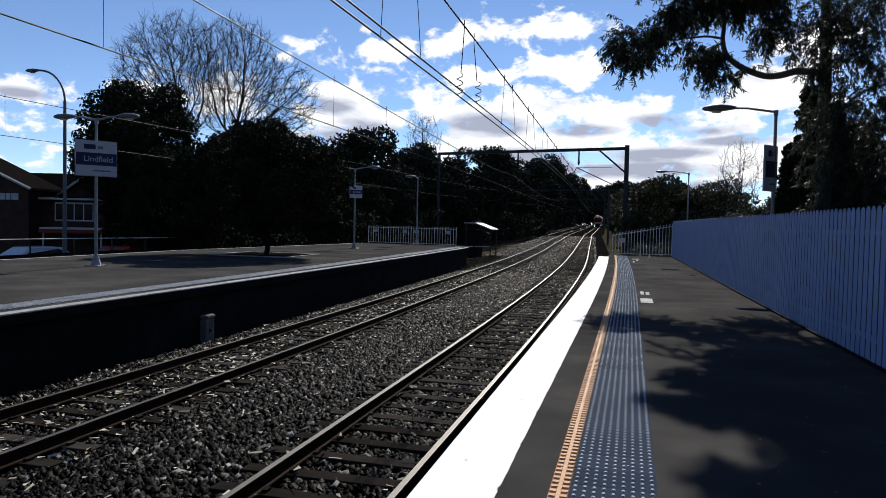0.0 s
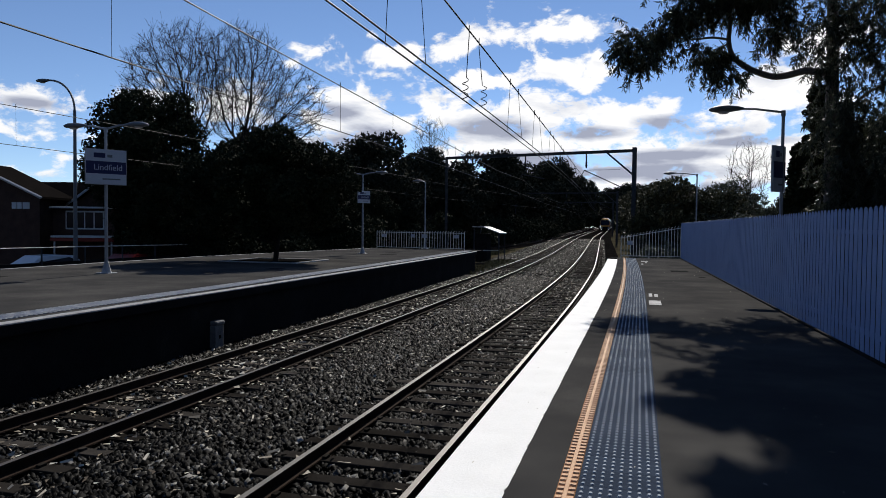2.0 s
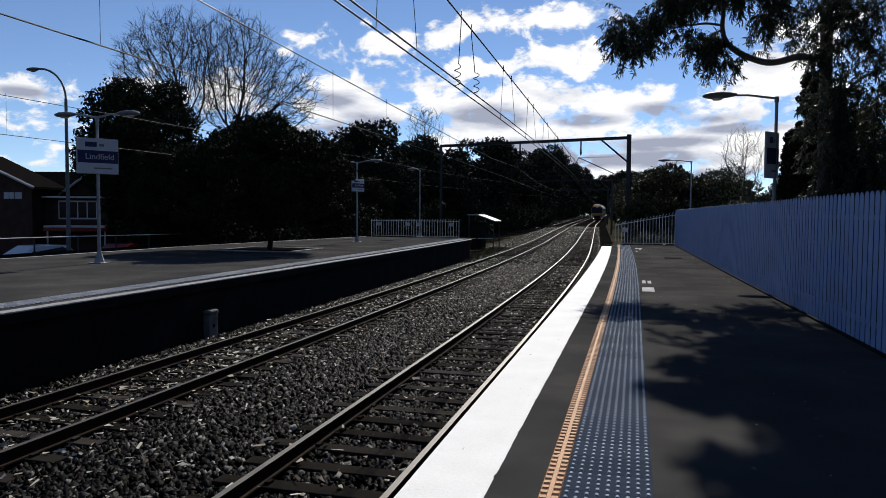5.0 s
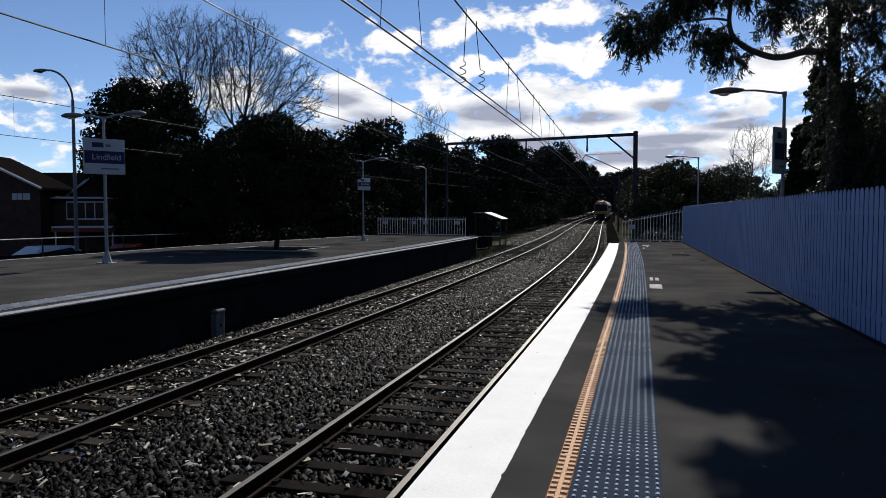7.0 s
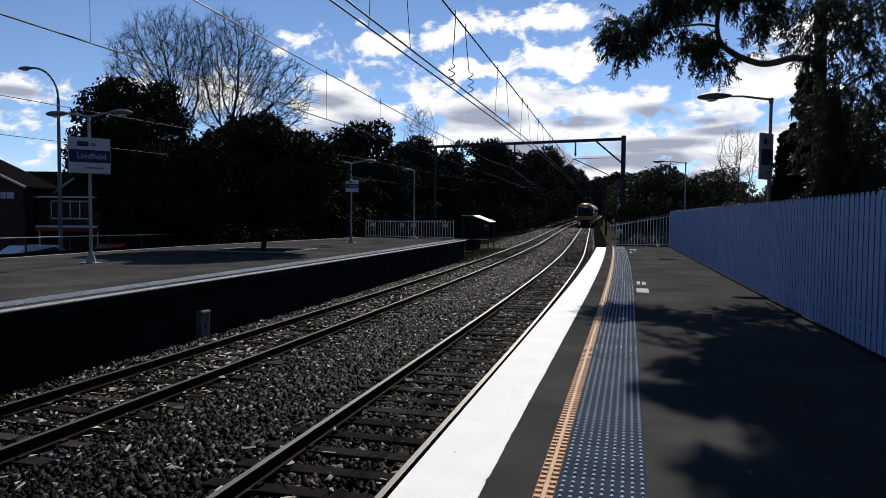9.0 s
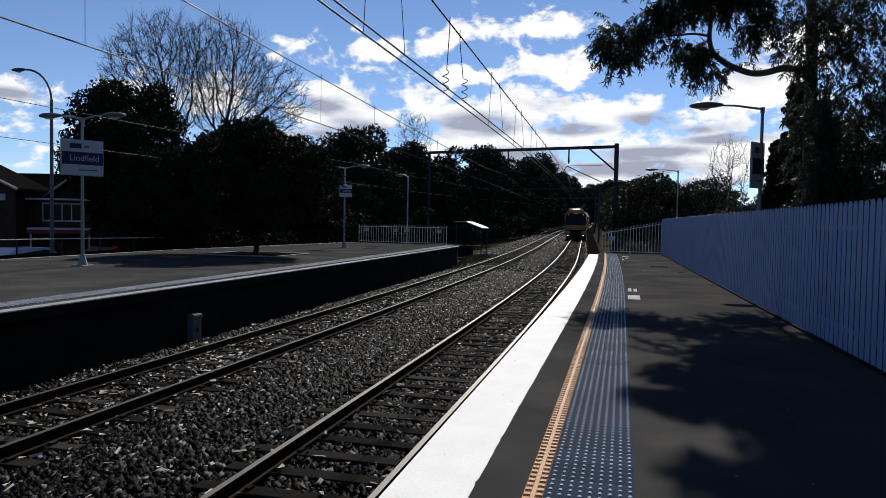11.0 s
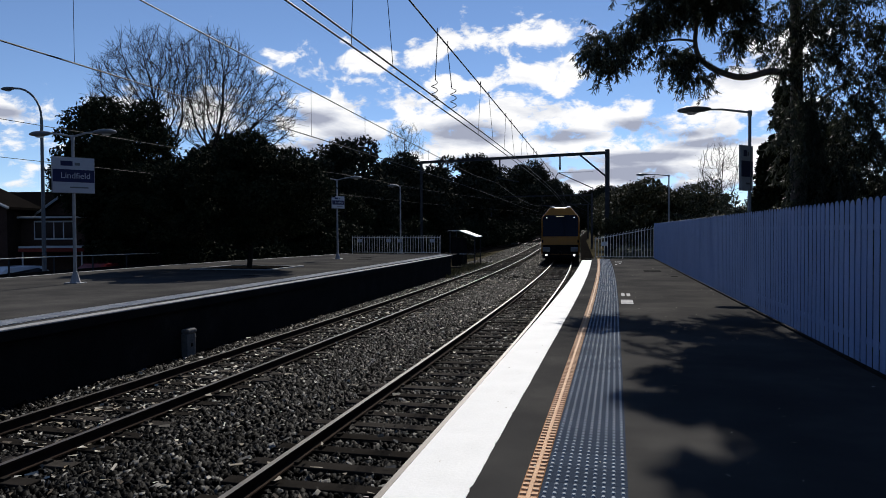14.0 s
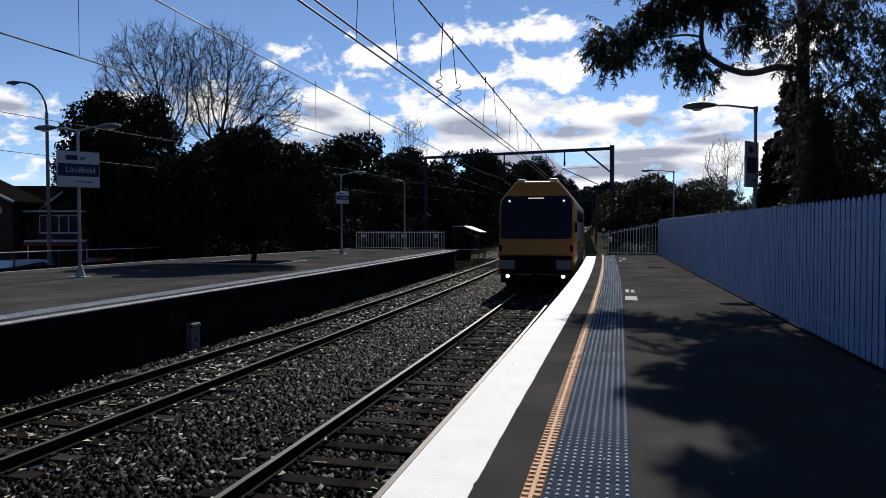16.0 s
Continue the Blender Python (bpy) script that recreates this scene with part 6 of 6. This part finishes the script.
def make_sky_blocker_tree():
    """Unseen gum behind the fence, its high crown added to block skylight overhead."""
    t = tagged(empty("gum_tree", pose(7.6, 8.2, GROUND_Z)), "unseen gum tree added to block skylight over the platform", "tree")
    rng = np.random.default_rng(57)
    bm = bmesh.new()
    tube(bm, *curved([(0, 0, -0.1), (-0.1, 0, 4.0), (-0.4, -0.1, 8.0), (-0.6, -0.2, 13.0)], [0.28, 0.23, 0.17, 0.06]), 10)
    cen, rad = crown_clumps(rng, 170, -2.6, -0.6, 12.2, 6.0, 4.6, 2.2, 0.9, 1.4)
    for k in range(14):
        limb_bm(bm, (-0.3, -0.1, 6.5 + 0.35 * k), cen[k * 6], 0.09, 0.02, rng, 0.1, 4, 6)
    part("trunk", bm, GUM_BARK, t)
    V, F = leaves(rng, cen, rad, 130000, 0.30, 0.32, droop=0.8, shell=0.0)
    raw_mesh("crown", V, F, LEAF_GUM, t)
    return t


make_sky_blocker_tree()


make_gum()


def make_cypress():
    t = tagged(empty("cypress"), "dark narrow conifer behind the blue fence", "tree")
    rng = np.random.default_rng(61)
    bm = bmesh.new()
    limb_bm(bm, (4.95, 24, -1.45), (5.0, 24, 4.5), 0.14, 0.05, rng, 0.02, 5, 7)
    part("trunk", bm, BARK, t)
    cen, rad = [], []
    for lean_x, lean_y, top in ((5.25, 24.0, 6.0), (6.0, 24.5, 5.5), (4.80, 24.2, 4.2), (6.9, 24.8, 4.9)):
        for k in range(40):
            s = k / 40
            for _ in range(3):
                r = (0.74 * (1 - s) ** 0.6 + 0.04) * rng.random() ** 0.5
                a = rng.random() * 2 * math.pi
                cen.append((lean_x + r * math.cos(a), lean_y + r * math.sin(a), -0.9 + (top + 0.9) * s))
                rad.append(0.24 + 0.16 * (1 - s))
    V, F = leaves(rng, cen, rad, 95000, 0.17, 0.45)
    raw_mesh("crown", V, F, LEAF_DARK, t)
    return t


make_cypress()


def make_creeper():
    t = tagged(empty("fence_shrub", pose(3.35, 8.6, -0.9)), "glossy leafy shrub growing against the back of the blue fence", "shrub")
    rng = np.random.default_rng(77)
    cen = [(0.25 * rng.random(), 2.6 * (2 * rng.random() - 1), 0.9 + 1.5 * rng.random()) for _ in range(46)]
    bm = bmesh.new()
    for k in range(0, 46, 5):
        limb_bm(bm, (0.15, cen[k][1] * 0.6, 0), cen[k], 0.025, 0.008, rng)
    part("stem", bm, BARK, t)
    V, F = leaves(rng, cen, [0.24] * 46, 3600, 0.075, 0.6)
    raw_mesh("crown", V, F, LEAF_GLOSSY, t)
    return t


make_creeper()
sh = make_shrub(7.4, 20.5, -1.0, 1.6, 71, "dense dark shrub behind the blue fence", LEAF_DARK)
for x, y, s, r in ((9.2, 17.5, 1.2, 50), (6.6, 16.5, 0.9, 120), (8.8, 24, 1.5, 200), (5.9, 28, 1.0, 10), (7.0, 33, 1.1, 70), (6.2, 38, 1.0, 160), (6.0, 44, 1.0, 260), (5.6, 13.5, 0.8, 310), (7.6, 12, 1.0, 20), (1.2, 44.5, 0.55, 30), (3.0, 44, 0.6, 100), (4.4, 47, 0.8, 220)):
    place(sh, x, y, -1.2, s, r)

UNDER = [(-23.2 - 2.2 * (k % 3) - (2.0 if k % 5 == 0 else 0), 30 + k * 3.1, 1.25 + 0.5 * ((k * 7) % 5) / 5, (k * 83) % 360) for k in range(34)]
for x, y, s, r in UNDER:
    if y > 36:
        place(sh, x + 0.052 * (y - 20) + 0.4, y, -1.35 + climb(y), s, r)
for k in range(16):
    y = 140 + k * 14
    place(sh, TRACK_L + bend(y) - 8.5 - 2 * (k % 2), y, -1.4 + climb(y), 2.0 + 0.1 * k, k * 67)
    place(sh, TRACK_R + bend(y) + 7.8 + 2 * (k % 2), y, -1.4 + climb(y), 1.8 + 0.1 * k, k * 41)

for k in range(22):
    place(sh, -70 + k * 4.6, 428 + 5 * (k % 3), 1.5, 4.0 + 0.6 * (k % 4), k * 53)


def motions():
    """The train rolls in along the near track, slowing a little."""
    rows_y = ((0, 280), (1, 264), (2, 248), (3, 232), (4, 216.5), (5, 201), (6, 184.5), (7, 168), (8, 151.5), (9, 135), (9.5, 126.5), (10.5, 110.5), (11.5, 94.8), (12, 87.2), (12.5, 79.8), (13, 72.6), (13.5, 65), (14, 57), (14.5, 49.3), (15, 41.8), (15.5, 34.8), (16, 28.0))
    for k, c in enumerate(CARS):
        rows = []
        for t, y in rows_y:
            y = y * 1.035 + k * 20.8
            x0, x1 = TRACK_R + bend(y + 2.6), TRACK_R + bend(y + 17.2)
            rz = math.degrees(math.atan2(-(x1 - x0), 14.6))
            tilt = math.degrees(math.atan2(climb(y + 17.2) - climb(y + 2.6), 14.6))
            rows.append((t, pose(x0 + (x0 - x1) * 2.6 / 14.6 - 0.16, y, RAIL_Z + climb(y), tilt, 0, rz)))
        walk(c, rows)


motions()
